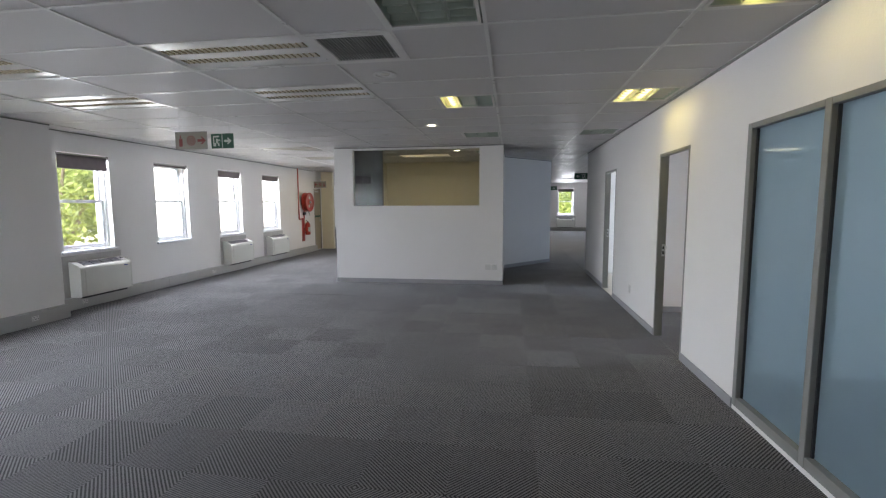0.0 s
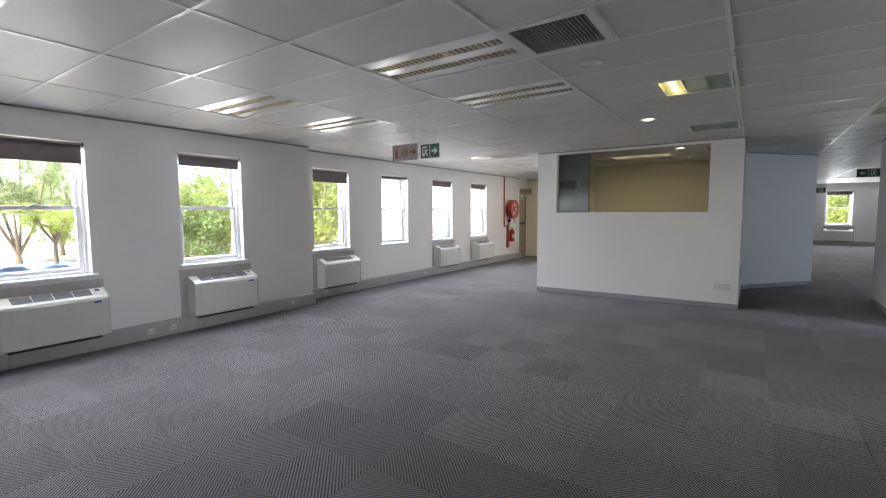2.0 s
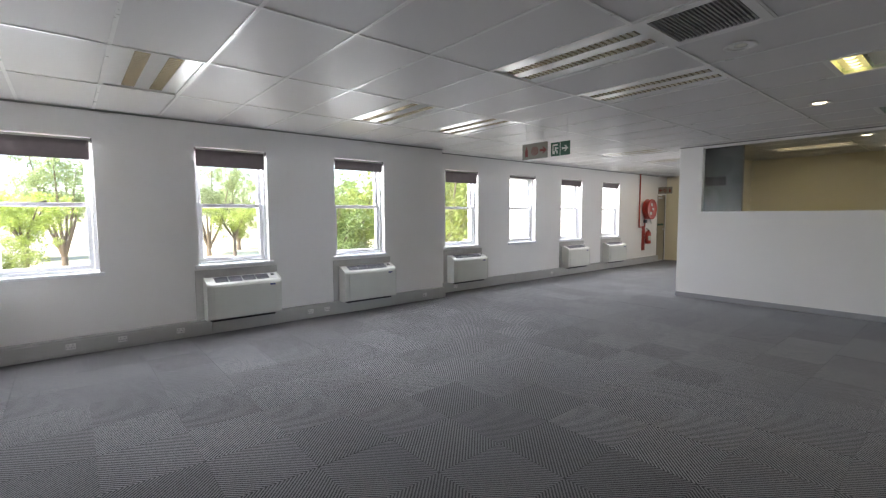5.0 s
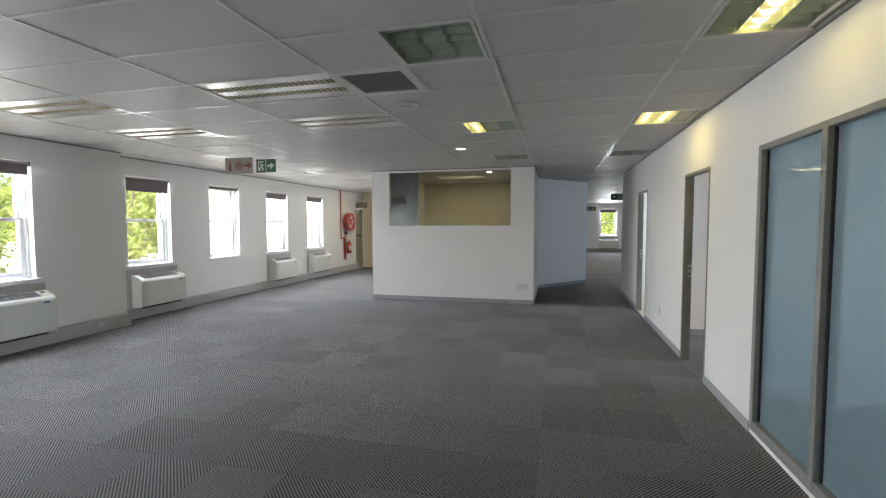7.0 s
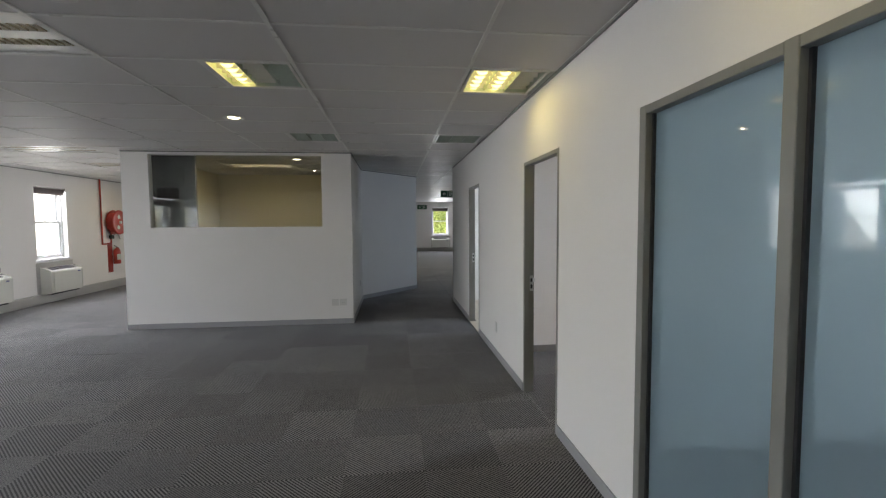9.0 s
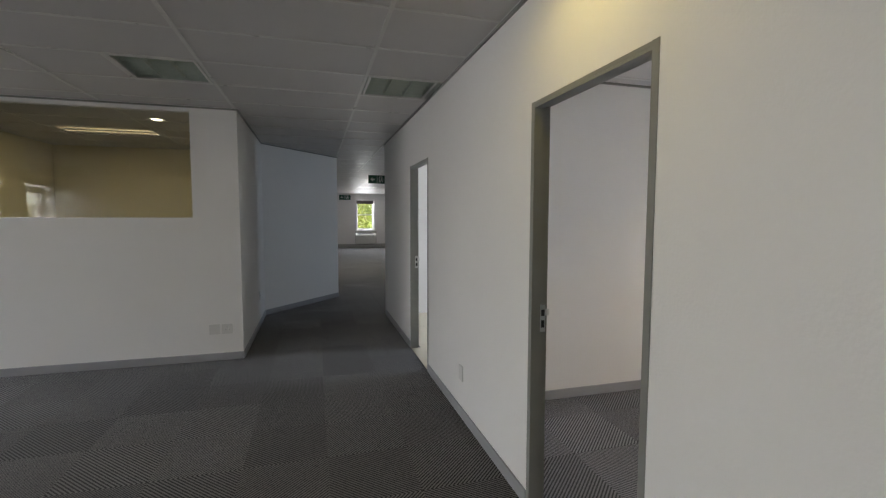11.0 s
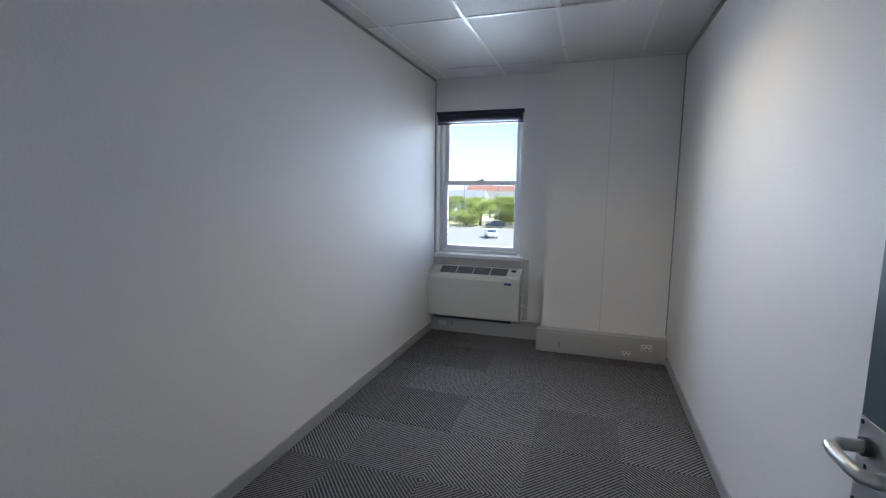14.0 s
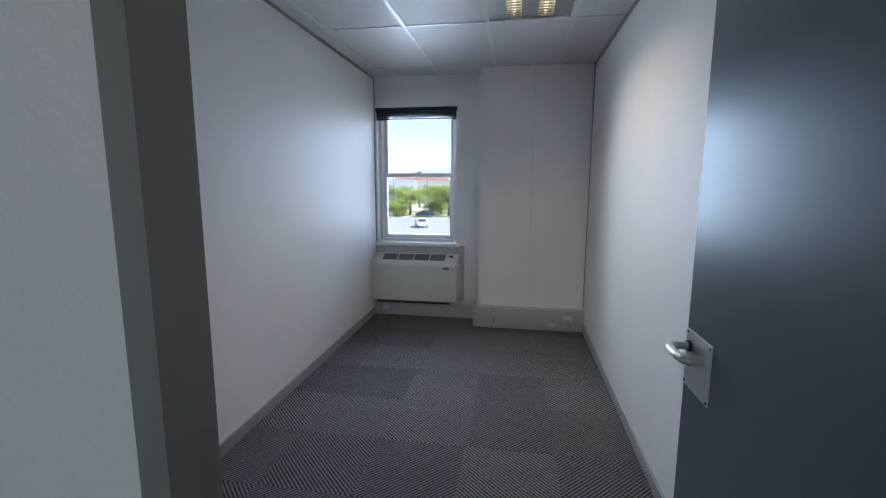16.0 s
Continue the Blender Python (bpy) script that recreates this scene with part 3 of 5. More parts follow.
def convector(m, label, w=0.95, plate=(-0.02, 0.06)):
    """A wall-hung fan convector: x across, room side towards minus y."""
    ac = thing("fan_convector", m, label, "air conditioner", "convectors under the windows")
    part("backing_plate", soft_block(bmesh.new(), plate[0], w + plate[1], -0.010, -0.001, 0.17, 0.80, 0.002, 1), AC_PLATE, ac)
    side = [(-0.012, 0.19), (-0.17, 0.19), (-0.20, 0.205), (-0.205, 0.60), (-0.195, 0.625), (-0.17, 0.645), (-0.03, 0.705), (-0.012, 0.70)]
    part("casing", prism(bmesh.new(), side, "x", 0.012, w - 0.012), AC_WHITE, ac)
    for x0, x1 in ((0.0, 0.0118), (w - 0.0118, w)):
        cap = [(-0.012, 0.182), (-0.17, 0.182), (-0.205, 0.20), (-0.212, 0.60), (-0.20, 0.632), (-0.172, 0.655), (-0.03, 0.713), (-0.012, 0.71)]
        part("end_cap", prism(bmesh.new(), cap, "x", x0, x1), AC_WHITE, ac)
    part("front_panel", soft_block(bmesh.new(), 0.075, w - 0.06, -0.213, -0.2045, 0.20, 0.60, 0.004, 2), AC_WHITE, ac, "pale grey-green front panel")
    slope = math.degrees(math.atan2(0.06, 0.14))
    for k in range(4):
        x = 0.11 + k * (w - 0.238) / 4
        g = part("air_grille", soft_block(bmesh.new(), 0, (w - 0.278) / 4, 0, 0.125, 0, 0.006, 0.002, 1), SLOT, ac, "dark slotted air outlet")
        g.matrix_local = pose(x, -0.164, 0.6475, slope, 0, 0)
        bm = bmesh.new()
        for j in range(7):
            block(bm, 0.004, (w - 0.294) / 4, 0.008 + j * 0.0165, 0.013 + j * 0.0165, 0.0062, 0.0095)
        part("louvre_bar", bm, SLOT, g)
    c = part("control_panel", soft_block(bmesh.new(), 0, 0.075, 0, 0.12, 0, 0.008, 0.003, 1), SOCKET, ac, "white control panel")
    c.matrix_local = pose(w - 0.115, -0.162, 0.6485, slope, 0, 0)
    part("display", block(bmesh.new(), 0.015, 0.06, 0.06, 0.10, 0.0085, 0.0095), DARK, c)
    part("badge", block(bmesh.new(), w - 0.15, w - 0.08, -0.2155, -0.213, 0.565, 0.585), BADGE, ac, "small dark blue badge")
    # A dark block fills in the shaded gap below the casing.
    part("under_shade", soft_block(bmesh.new(), 0.05, w - 0.08, -0.18, -0.012, 0.165, 0.189, 0.004, 1), DARK, ac)
    bm = bent(bmesh.new(), [(0.15, -0.04, 0.18), (0.28, -0.05, 0.158), (0.45, -0.05, 0.148), (0.62, -0.05, 0.155), (0.78, -0.04, 0.175)], 0.008, 6)
    part("cable", bm, DARK, ac)
    return ac


DROPS = (0.17, 0.17, 0.10, 0.17, 0.0, 0.10, 0.09)
number = 0
for (wx, wy), drop in zip(WEST_WINDOWS, DROPS):
    number += 1
    base = pose(wx, wy, 0, 0, 0, 90)
    window(number, base, 0.86, *WZ)
    roller_blind(base, 0.86, 2.318, drop, "dark brown roller blind drawn part way down" if drop else "dark brown roller blind fully rolled up")
for k in (1, 2, 3, 5, 6):
    convector(pose(WEST_WINDOWS[k][0], WEST_WINDOWS[k][1] + 0.03, 0, 0, 0, 90), "off-white fan convector on the wall under a window", 0.905, (-0.085, 0.02))
# Second and third windows are unseen, added to let light into the side rooms.
for wy in (6.115, 2.35, 8.05):
    number += 1
    window(number, pose(6.30, wy, 0, 0, 0, -90), 0.89, 0.82, 2.30)
office_convector = convector(pose(6.30, 6.132, 0, 0, 0, -90), "off-white fan convector under the office window")
for z in (0.34, 0.46, 0.58):
    part("valve", tube(bmesh.new(), (0.951, -0.09, z), (0.985, -0.09, z), 0.017, 10), SOCKET, office_convector, "white pipe valve", True)
part("pipe", bent(bmesh.new(), [(0.968, -0.09, 0.60), (0.970, -0.09, 0.30), (0.955, -0.07, 0.20), (0.90, -0.06, 0.172)], 0.008, 8), SOCKET, office_convector, "thin white pipe", True)
part("cable", bent(bmesh.new(), [(0.05, -0.03, 0.185), (0.10, -0.06, 0.166), (0.30, -0.09, 0.160), (0.55, -0.10, 0.163), (0.80, -0.08, 0.176)], 0.006, 6), GAP, office_convector)
for k, x in enumerate(HALL_WINDOWS):
    number += 1
    window(number, pose(x, 25.2, 0), 0.87, *WZ)
    roller_blind(pose(x, 25.2, 0), 0.87, 2.318, 0.12, "dark brown roller blind drawn part way down")
# Unseen window, added together with its lamp.
window(40, pose(8.0, 11.43, 0, 0, 0, -90), 0.86, *WZ)
convector(pose(2.58, 25.2, 0), "off-white fan convector under the far window")

# the navy venetian blind, drawn up
ven = thing("venetian_blind", pose(6.30, 6.115, 0, 0, 0, -90), "navy venetian blind drawn up to the top", "blind")
part("head_rail", soft_block(bmesh.new(), -0.01, 0.90, -0.005, 0.05, 2.262, 2.30, 0.003), NAVY, ven)
for k in range(9):
    part("slat", soft_block(bmesh.new(), 0.002, 0.885, 0.0, 0.046, 2.252 - k * 0.0075, 2.257 - k * 0.0075, 0.001, 1), NAVY, ven)
part("bottom_rail", soft_block(bmesh.new(), 0.002, 0.885, 0.0, 0.046, 2.170, 2.186, 0.003), NAVY, ven)
part("cord", bent(bmesh.new(), [(0.80, 0.02, 2.17), (0.81, 0.02, 1.6), (0.855, 0.0, 1.2), (0.90, -0.012, 0.98), (0.905, -0.014, 0.90)], 0.0025, 5), SOCKET, ven)
part("tilt_wand", tube(bmesh.new(), (0.845, 0.01, 2.25), (0.85, 0.012, 1.55), 0.004, 6), SOCKET, ven)


# ---- doors and glazed panel ----
def door_frame(name, y0, y1, label):
    """A pressed-steel frame round an opening in the office front: a face, a stop and a rebate."""
    fr = thing(name, pose(1.715, 0, 0), label, "door frame", kind="structure")
    z1 = 2.05
    for nm, out, inn, c in (("hinge_jamb", y0 - 0.029, y0, 1), ("lock_jamb", y1 + 0.029, y1, -1)):
        pts = [(-0.003, out - c * 0.004), (-0.003, inn), (0.045, inn), (0.045, inn - c * 0.012), (0.089, inn - c * 0.012), (0.089, out - c * 0.004), (0.0865, out - c * 0.004), (0.0865, out), (-0.001, out), (-0.001, out - c * 0.004)]
        part(nm, prism(bmesh.new(), pts, "z", 0.0, z1 + 0.030), STEEL_PAINT, fr)
    bm = bmesh.new()
    soft_block(bm, -0.0025, 0.0885, y0 - 0.011, y1 + 0.011, z1 + 0.012, z1 + 0.0295, 0.001, 1)
    soft_block(bm, -0.0025, 0.045, y0 + 0.0005, y1 - 0.0005, z1, z1 + 0.0118, 0.001, 1)
    part("head", bm, STEEL_PAINT, fr)
    y1 += 0.012
    pl = part("strike_plate", soft_block(bmesh.new(), 0.050, 0.080, y1 - 0.0035, y1 - 0.0008, 0.93, 1.07, 0.001, 1), ALU, fr, "silver strike plate")
    for za, zb in ((1.012, 1.045), (0.952, 0.990)):
        part("latch_hole", block(bmesh.new(), 0.056, 0.074, y1 - 0.0045, y1 - 0.0036, za, zb), DARK, pl)
    part("latch_lip", soft_block(bmesh.new(), 0.076, 0.100, y1 - 0.0065, y1 - 0.0036, 1.014, 1.048, 0.001, 1), ALU, pl)
    return fr


door_frame("door_1", *DOOR1, "grey pressed-steel frame of an open doorway")
door_frame("door_2", *DOOR2, "grey pressed-steel frame of an open doorway")


def lever(bm, side):
    """A bent-bar lever that returns to the door: x along the leaf, y out of its face."""
    d = 0.058 * side
    pts = [(0.0, 0.0, 0.0), (0.0, d * 0.72, 0.0), (-0.012, d * 0.93, 0.0), (-0.03, d, 0.0), (-0.075, d, 0.0), (-0.093, d * 0.93, 0.0), (-0.105, d * 0.72, 0.0), (-0.105, d * 0.2, 0.0)]
    bent(bm, pts, 0.0105, 12)
    return bm


leaf = thing("office_door", pose(1.807, 4.103, 0, 0, 0, 0.8), "dark blue-grey flush door standing open into the office", "door")
part("leaf", soft_block(bmesh.new(), 0.004, 0.784, -0.042, -0.002, 0.012, 2.03, 0.002, 1), DOOR_PAINT, leaf)
for side, y in ((1, -0.002), (-1, -0.042)):
    a, b = sorted((y, y + side * 0.0025))
    pl = part("lock_plate", soft_block(bmesh.new(), 0.630, 0.780, a, b, 0.980, 1.132, 0.001, 1), ALU, leaf, "satin metal lock plate")
    for px, pz in ((0.638, 0.989), (0.772, 0.989), (0.638, 1.123), (0.772, 1.123)):
        part("screw", tube(bmesh.new(), (px, y + side * 0.002, pz), (px, y + side * 0.0042, pz), 0.004, 8), DARK, pl)
    h = part("lever_handle", lever(bmesh.new(), side), ALU, leaf, "satin metal lever handle", True)
    h.matrix_local = pose(0.752, y + side * 0.002, 1.09)
    part("collar", tube(bmesh.new(), (0.752, y + side * 0.002, 1.09), (0.752, y + side * 0.011, 1.09), 0.015, 14), DARK, pl)
    part("key_hole", block(bmesh.new(), 0.749, 0.755, *sorted((y + side * 0.0026, y + side * 0.0036)), 1.035, 1.06), DARK, pl)
for z in (0.25, 1.05, 1.80):
    part("hinge", tube(bmesh.new(), (0.0, 0.003, z), (0.0, 0.003, z + 0.10), 0.007, 8), ALU, leaf)

pan = thing("glazed_panel", pose(1.715, 0, 0), "two tall frosted glass panes in a grey metal frame", "glass partition", kind="structure")
ya, yb, ym = GLAZED[0], GLAZED[1], 2.185
for nm, a, b in (("stile", ya - 0.012, ya + 0.04), ("mullion", ym - 0.026, ym + 0.026), ("stile", yb - 0.04, yb + 0.012)):
    part(nm, soft_block(bmesh.new(), -0.012, 0.09, a, b, 0.04, 2.09, 0.003, 1), STEEL_PAINT, pan)
for a, b in ((ya + 0.0405, ym - 0.0265), (ym + 0.0265, yb - 0.0405)):
    part("rail", soft_block(bmesh.new(), -0.011, 0.089, a, b, 2.05, 2.089, 0.003, 1), STEEL_PAINT, pan)
    part("rail", soft_block(bmesh.new(), -0.011, 0.089, a, b, 0.04, 0.11, 0.003, 1), STEEL_PAINT, pan)
    part("frosted_pane", block(bmesh.new(), 0.035, 0.043, a + 0.0005, b - 0.0005, 0.105, 2.055), FROST, pan)
    bm = bmesh.new()
    for c, d in ((a, a + 0.012), (b - 0.012, b)):
        block(bm, 0.020, 0.0345, c, d, 0.11, 2.05)
    part("glazing_bead", bm, DARK, pan)

# the high window of the boxed-in room
hw = thing("partition_window", pose(0, 8.0, 0), "frameless clear window high in a partition wall", "window", kind="structure")
part("pane", block(bmesh.new(), -2.985, -0.535, 0.05, 0.058, 1.505, 2.565), GLASS, hw)
for nm, q in (("bead", (-2.99, -0.53, 0.044, 0.064, 1.500, 1.5045)), ("bead", (-2.99, -0.53, 0.044, 0.064, 2.5655, 2.57))):
    part(nm, block(bmesh.new(), *q), ALU, hw)
screen = thing("grey_screen", pose(-3.2, 8.42, 0), "dark grey floor-to-ceiling screen panel inside the boxed room", "screen")
part("panel", soft_block(bmesh.new(), 0.0, 0.68, 0.0, 0.045, 0.0, 2.61, 0.004, 1), GREY_PANEL, screen)
part("edge_trim", soft_block(bmesh.new(), 0.6805, 0.692, -0.002, 0.047, 0.0, 2.61, 0.002, 1), STEEL_PAINT, screen)
for x in (0.12, 0.29):
    part("notice", soft_block(bmesh.new(), x, x + 0.15, -0.006, -0.001, 1.95, 2.11, 0.001, 1), DARK, screen, "dark grey paper notice")
structure("cream_lining", wall_bm("y", 8.12, 11.35, -3.246, -3.236, 0, CEIL), CREAM, "cream painted inner wall of the boxed room", "wall")

# the room behind the second doorway has a pale tiled floor
for i in range(9):
    for j in range(12):
        x, y = 1.83 + i * 0.5, 6.25 + j * 0.29
        t = part("floor_tile", block(bmesh.new(), x, min(x + 0.497, 6.29), y, y + 0.287, -0.006, 0.001), PALE_TILE, bpy.data.objects["floor"])
part("threshold", soft_block(bmesh.new(), 1.716, 1.826, DOOR2[0] + 0.013, DOOR2[1] - 0.013, -0.004, 0.008, 0.003, 1), PALE_TILE, bpy.data.objects["floor"], "pale tiled threshold")


# ---- ceiling fittings ----
def wide_light(x, y, lit=False):
    """A recessed fitting of two tubes in bright reflectors, each behind a row of cross blades."""
    w, d = 1.166, 0.576
    ob = thing("fluorescent_light", pose(x + 0.012, y + 0.012, CEIL), "recessed twin-tube fluorescent light with bright louvres" + (", switched on" if lit else ", switched off"), "ceiling light", "recessed tube lights")
    slots = ((0.135, 0.235), (0.345, 0.445))
    bm = bmesh.new()
    for a, b in ((0.0, slots[0][0]), (slots[0][1], slots[1][0]), (slots[1][1], d)):
        block(bm, 0.0, w, a, b, 0.012, 0.016)
    for a, b in slots:
        block(bm, 0.0, 0.035, a, b, 0.012, 0.016)
        block(bm, w - 0.035, w, a, b, 0.012, 0.016)
    part("reflector_sheet", bm, BRIGHT_ALU, ob)
    bm = bmesh.new()
    for q in ((0, w, 0, 0.012), (0, w, d - 0.012, d), (0, 0.012, 0.0122, d - 0.0122), (w - 0.012, w, 0.0122, d - 0.0122)):
        block(bm, *q, 0.002, 0.0118)
    part("frame", bm, TBAR, ob)
    for a, b in slots:
        bm = bmesh.new()
        for q0, q1, z0, z1 in ((a, a + 0.016, 0.016, 0.052), (b, b - 0.016, 0.016, 0.052)):
            v = [bm.verts.new(p) for p in ((0.035, q0, z0), (w - 0.035, q0, z0), (w - 0.035, q1, z1), (0.035, q1, z1))]
            bm.faces.new(v)
        block(bm, 0.035, w - 0.035, a + 0.016, b - 0.016, 0.052, 0.055)
        tr = part("trough", bm, REFLECTOR, ob)
        part("tube", tube(bmesh.new(), (0.05, (a + b) / 2, 0.037), (w - 0.05, (a + b) / 2, 0.037), 0.013, 10), OFFICE_TUBE if lit else TUBE_OFF, tr, "", True)
        for k in range(24):
            cx = 0.05 + k * (w - 0.1) / 23
            blade(cx, a, b, tr)
    return ob


BLADES = {}


def blade(cx, a, b, host):
    if "short" not in BLADES:
        bm = prism(bmesh.new(), [(-0.001, 0.012), (0.001, 0.012), (0.003, 0.022), (-0.003, 0.022)], "y", 0.0, 0.1)
        BLADES["short"] = mesh_of("blade", bm, BLADE)
    ob = new("blade", BLADES["short"])
    ob.parent = host
    ob.matrix_local = pose(cx, a, 0)


for x, y in FIXTURES["wide"]:
    wide_light(x, y, (x, y) in ((3.57, 4.21), (-2.49, 9.52), (0.5, 16.0), (2.3, 16.0)))


def square_light(x, y, lit=()):
    """A square recessed fitting: three channels side by side behind an egg-crate of blades."""
    w = 0.566
    ob = thing("louvre_light", pose(x + 0.012, y + 0.012, CEIL), "square recessed light with an egg-crate louvre" + (", two tubes lit yellow" if len(lit) > 1 else ", one tube lit yellow" if lit else ", unlit"), "ceiling light", "square louvre lights")
    bm = bmesh.new()
    for q in ((0, w, 0, 0.02), (0, w, w - 0.01, w + 0.01), (0, 0.02, 0.0202, w - 0.0102), (w - 0.02, w, 0.0202, w - 0.0102)):
        block(bm, *q, 0.001, 0.012)
    part("frame", bm, TBAR, ob)
    bm = bmesh.new()
    block(bm, 0.0, w, 0.0, w, 0.085, 0.09)
    for q in ((0, 0.004, 0, w), (w - 0.004, w, 0, w), (0.0042, w - 0.0042, 0, 0.004), (0.0042, w - 0.0042, w - 0.004, w)):
        block(bm, *q, 0.0125, 0.085)
    part("housing", bm, LOUVRE, ob)
    for k in range(1, 3):
        c = 0.02 + k * (w - 0.04) / 3
        part("channel_wall", prism(bmesh.new(), [(c - 0.002, 0.014), (c + 0.002, 0.014), (c + 0.012, 0.06), (c - 0.012, 0.06)], "y", 0.02, w - 0.02), LOUVRE, ob)
    for k in range(3):
        c = 0.02 + (k + 0.5) * (w - 0.04) / 3
        on = k in lit
        # Lit tubes are fattened so that their glow fills the channel.
        part("tube", tube(bmesh.new(), (c, 0.03, 0.068), (c, w - 0.03, 0.068), 0.0135 if not on else 0.05, 16), TUBE_LIT if on else TUBE_OFF, ob, "tube glowing yellow" if on else "", True)
        for j in range(5):
            y0 = 0.03 + (j + 0.5) * (w - 0.06) / 5
            m = w / 6 - 0.022
            # Blades in and beside lit channels turn white, putting the tube's light into colour.
            near_lit = on or (0 in lit and k == max(lit) + 1)
            key = "lit_white_cross" if near_lit else "cross"
            if key not in BLADES:
                BLADES[key] = mesh_of("cross_blade", prism(bmesh.new(), [(-0.0015, 0.015), (0.0015, 0.015), (0.010, 0.05), (-0.010, 0.05)], "x", -m, m), SOCKET if near_lit else LOUVRE)
            b = new("cross_blade", BLADES[key])
            b.parent = ob
            b.matrix_local = pose(c, y0, 0)
    return ob


for x, y in FIXTURES["square_lit"]:
    square_light(x, y, (1,) if y < 3 else (0, 1) if x > 0 else (0,))
for x, y in FIXTURES["square_off"]:
    square_light(x, y)

vent = thing("air_vent", pose(-1.30 + 0.012, 2.332, CEIL), "square ceiling air vent with dark slanted slats", "vent")
w = 0.576
part("backing", block(bmesh.new(), 0.0, w, 0.0, w, 0.06, 0.065), DARK, vent)
bm = bmesh.new()
for q in ((0, w, 0, 0.055), (0, w, w - 0.055, w), (0, 0.055, 0.0552, w - 0.0552), (w - 0.055, w, 0.0552, w - 0.0552)):
    block(bm, *q, -0.003, 0.010)
for q in ((0, w, 0, 0.004), (0, w, w - 0.004, w), (0, 0.004, 0.0042, w - 0.0042), (w - 0.004, w, 0.0042, w - 0.0042)):
    block(bm, *q, 0.010, 0.06)
part("frame", bm, TBAR, vent)
slat = mesh_of("slat", prism(bmesh.new(), [(0.0, 0.002), (0.008, 0.002), (0.010, 0.012), (0.006, 0.012)], "y", 0.0552, w - 0.0552), STEEL_PAINT)
for k in range(20):
    ob = new("slat", slat)
    ob.parent = vent
    ob.matrix_local = pose(0.062 + k * 0.0232, 0, 0)


def downlight(x, y, lit):
    ob = thing("downlight", pose(x, y, CEIL), "round recessed downlight with a bright ring" + (", switched on" if lit else ", switched off"), "ceiling light", "downlights")
    bm = bmesh.new()
    n, prof = 32, [(0.075, 0.006), (0.098, 0.004), (0.104, -0.001), (0.098, -0.006), (0.080, -0.004), (0.074, 0.003)]
    rings = [[bm.verts.new((r * math.cos(2 * math.pi * k / n), r * math.sin(2 * math.pi * k / n), z)) for k in range(n)] for r, z in prof]
    for a, b in zip(rings, rings[1:] + rings[:1]):
        for k in range(n):
            bm.faces.new((a[k], a[(k + 1) % n], b[(k + 1) % n], b[k]))
    part("ring", bm, SOCKET, ob, "", True)
    bm = bmesh.new()
    prof = [(0.0735, 0.004), (0.068, 0.0045), (0.04, 0.0052)]
    rings = [[bm.verts.new((r * math.cos(2 * math.pi * k / n), r * math.sin(2 * math.pi * k / n), z)) for k in range(n)] for r, z in prof]
    for a, b in zip(rings, rings[1:]):
        for k in range(n):
            bm.faces.new((a[k], a[(k + 1) % n], b[(k + 1) % n], b[k]))
    part("reflector", bm, BRIGHT_ALU, ob, "", True)
    bm = bmesh.new()
    bmesh.ops.create_uvsphere(bm, u_segments=20, v_segments=10, radius=0.06 if lit else 0.04, matrix=Matrix.Translation((0, 0, 0.004)) @ Matrix.Diagonal((1, 1, 0.22, 1)))
    part("bulb", bm, BULB_LIT if lit else TUBE_OFF, ob, "", True)


downlight(-1.0, 3.27, False)
downlight(-1.04, 5.78, True)
downlight(-1.05, 8.81, True)


# ---- signs ----
def arrow(bm, cx, cz, size, way, y0, y1):
    """A plain arrow in the x-z plane that points along way."""
    s, w = size, way
    pts = [(cx + w * s, cz), (cx + w * 0.15 * s, cz + 0.8 * s), (cx - w * 0.25 * s, cz + 0.8 * s), (cx + w * 0.25 * s, cz + 0.28 * s), (cx - w * s, cz + 0.28 * s),
           (cx - w * s, cz - 0.28 * s), (cx + w * 0.25 * s, cz - 0.28 * s), (cx - w * 0.25 * s, cz - 0.8 * s), (cx + w * 0.15 * s, cz - 0.8 * s)]
    return prism(bm, pts, "y", y0, y1)


def hanging(name, m, w, h, rise, face, label):
    """A board hung from the ceiling on two wires; its face is towards minus y, its top at z 0."""
    ob = thing(name, m, label, "sign", "safety signs")
    part("board", soft_block(bmesh.new(), 0, w, 0, 0.006, -h, 0, 0.001, 1), face, ob)
    for x in (w * 0.15, w * 0.85):
        part("hanger", tube(bmesh.new(), (x, 0.003, -0.004), (x, 0.003, rise), 0.0015, 6), ALU, ob)
    return ob


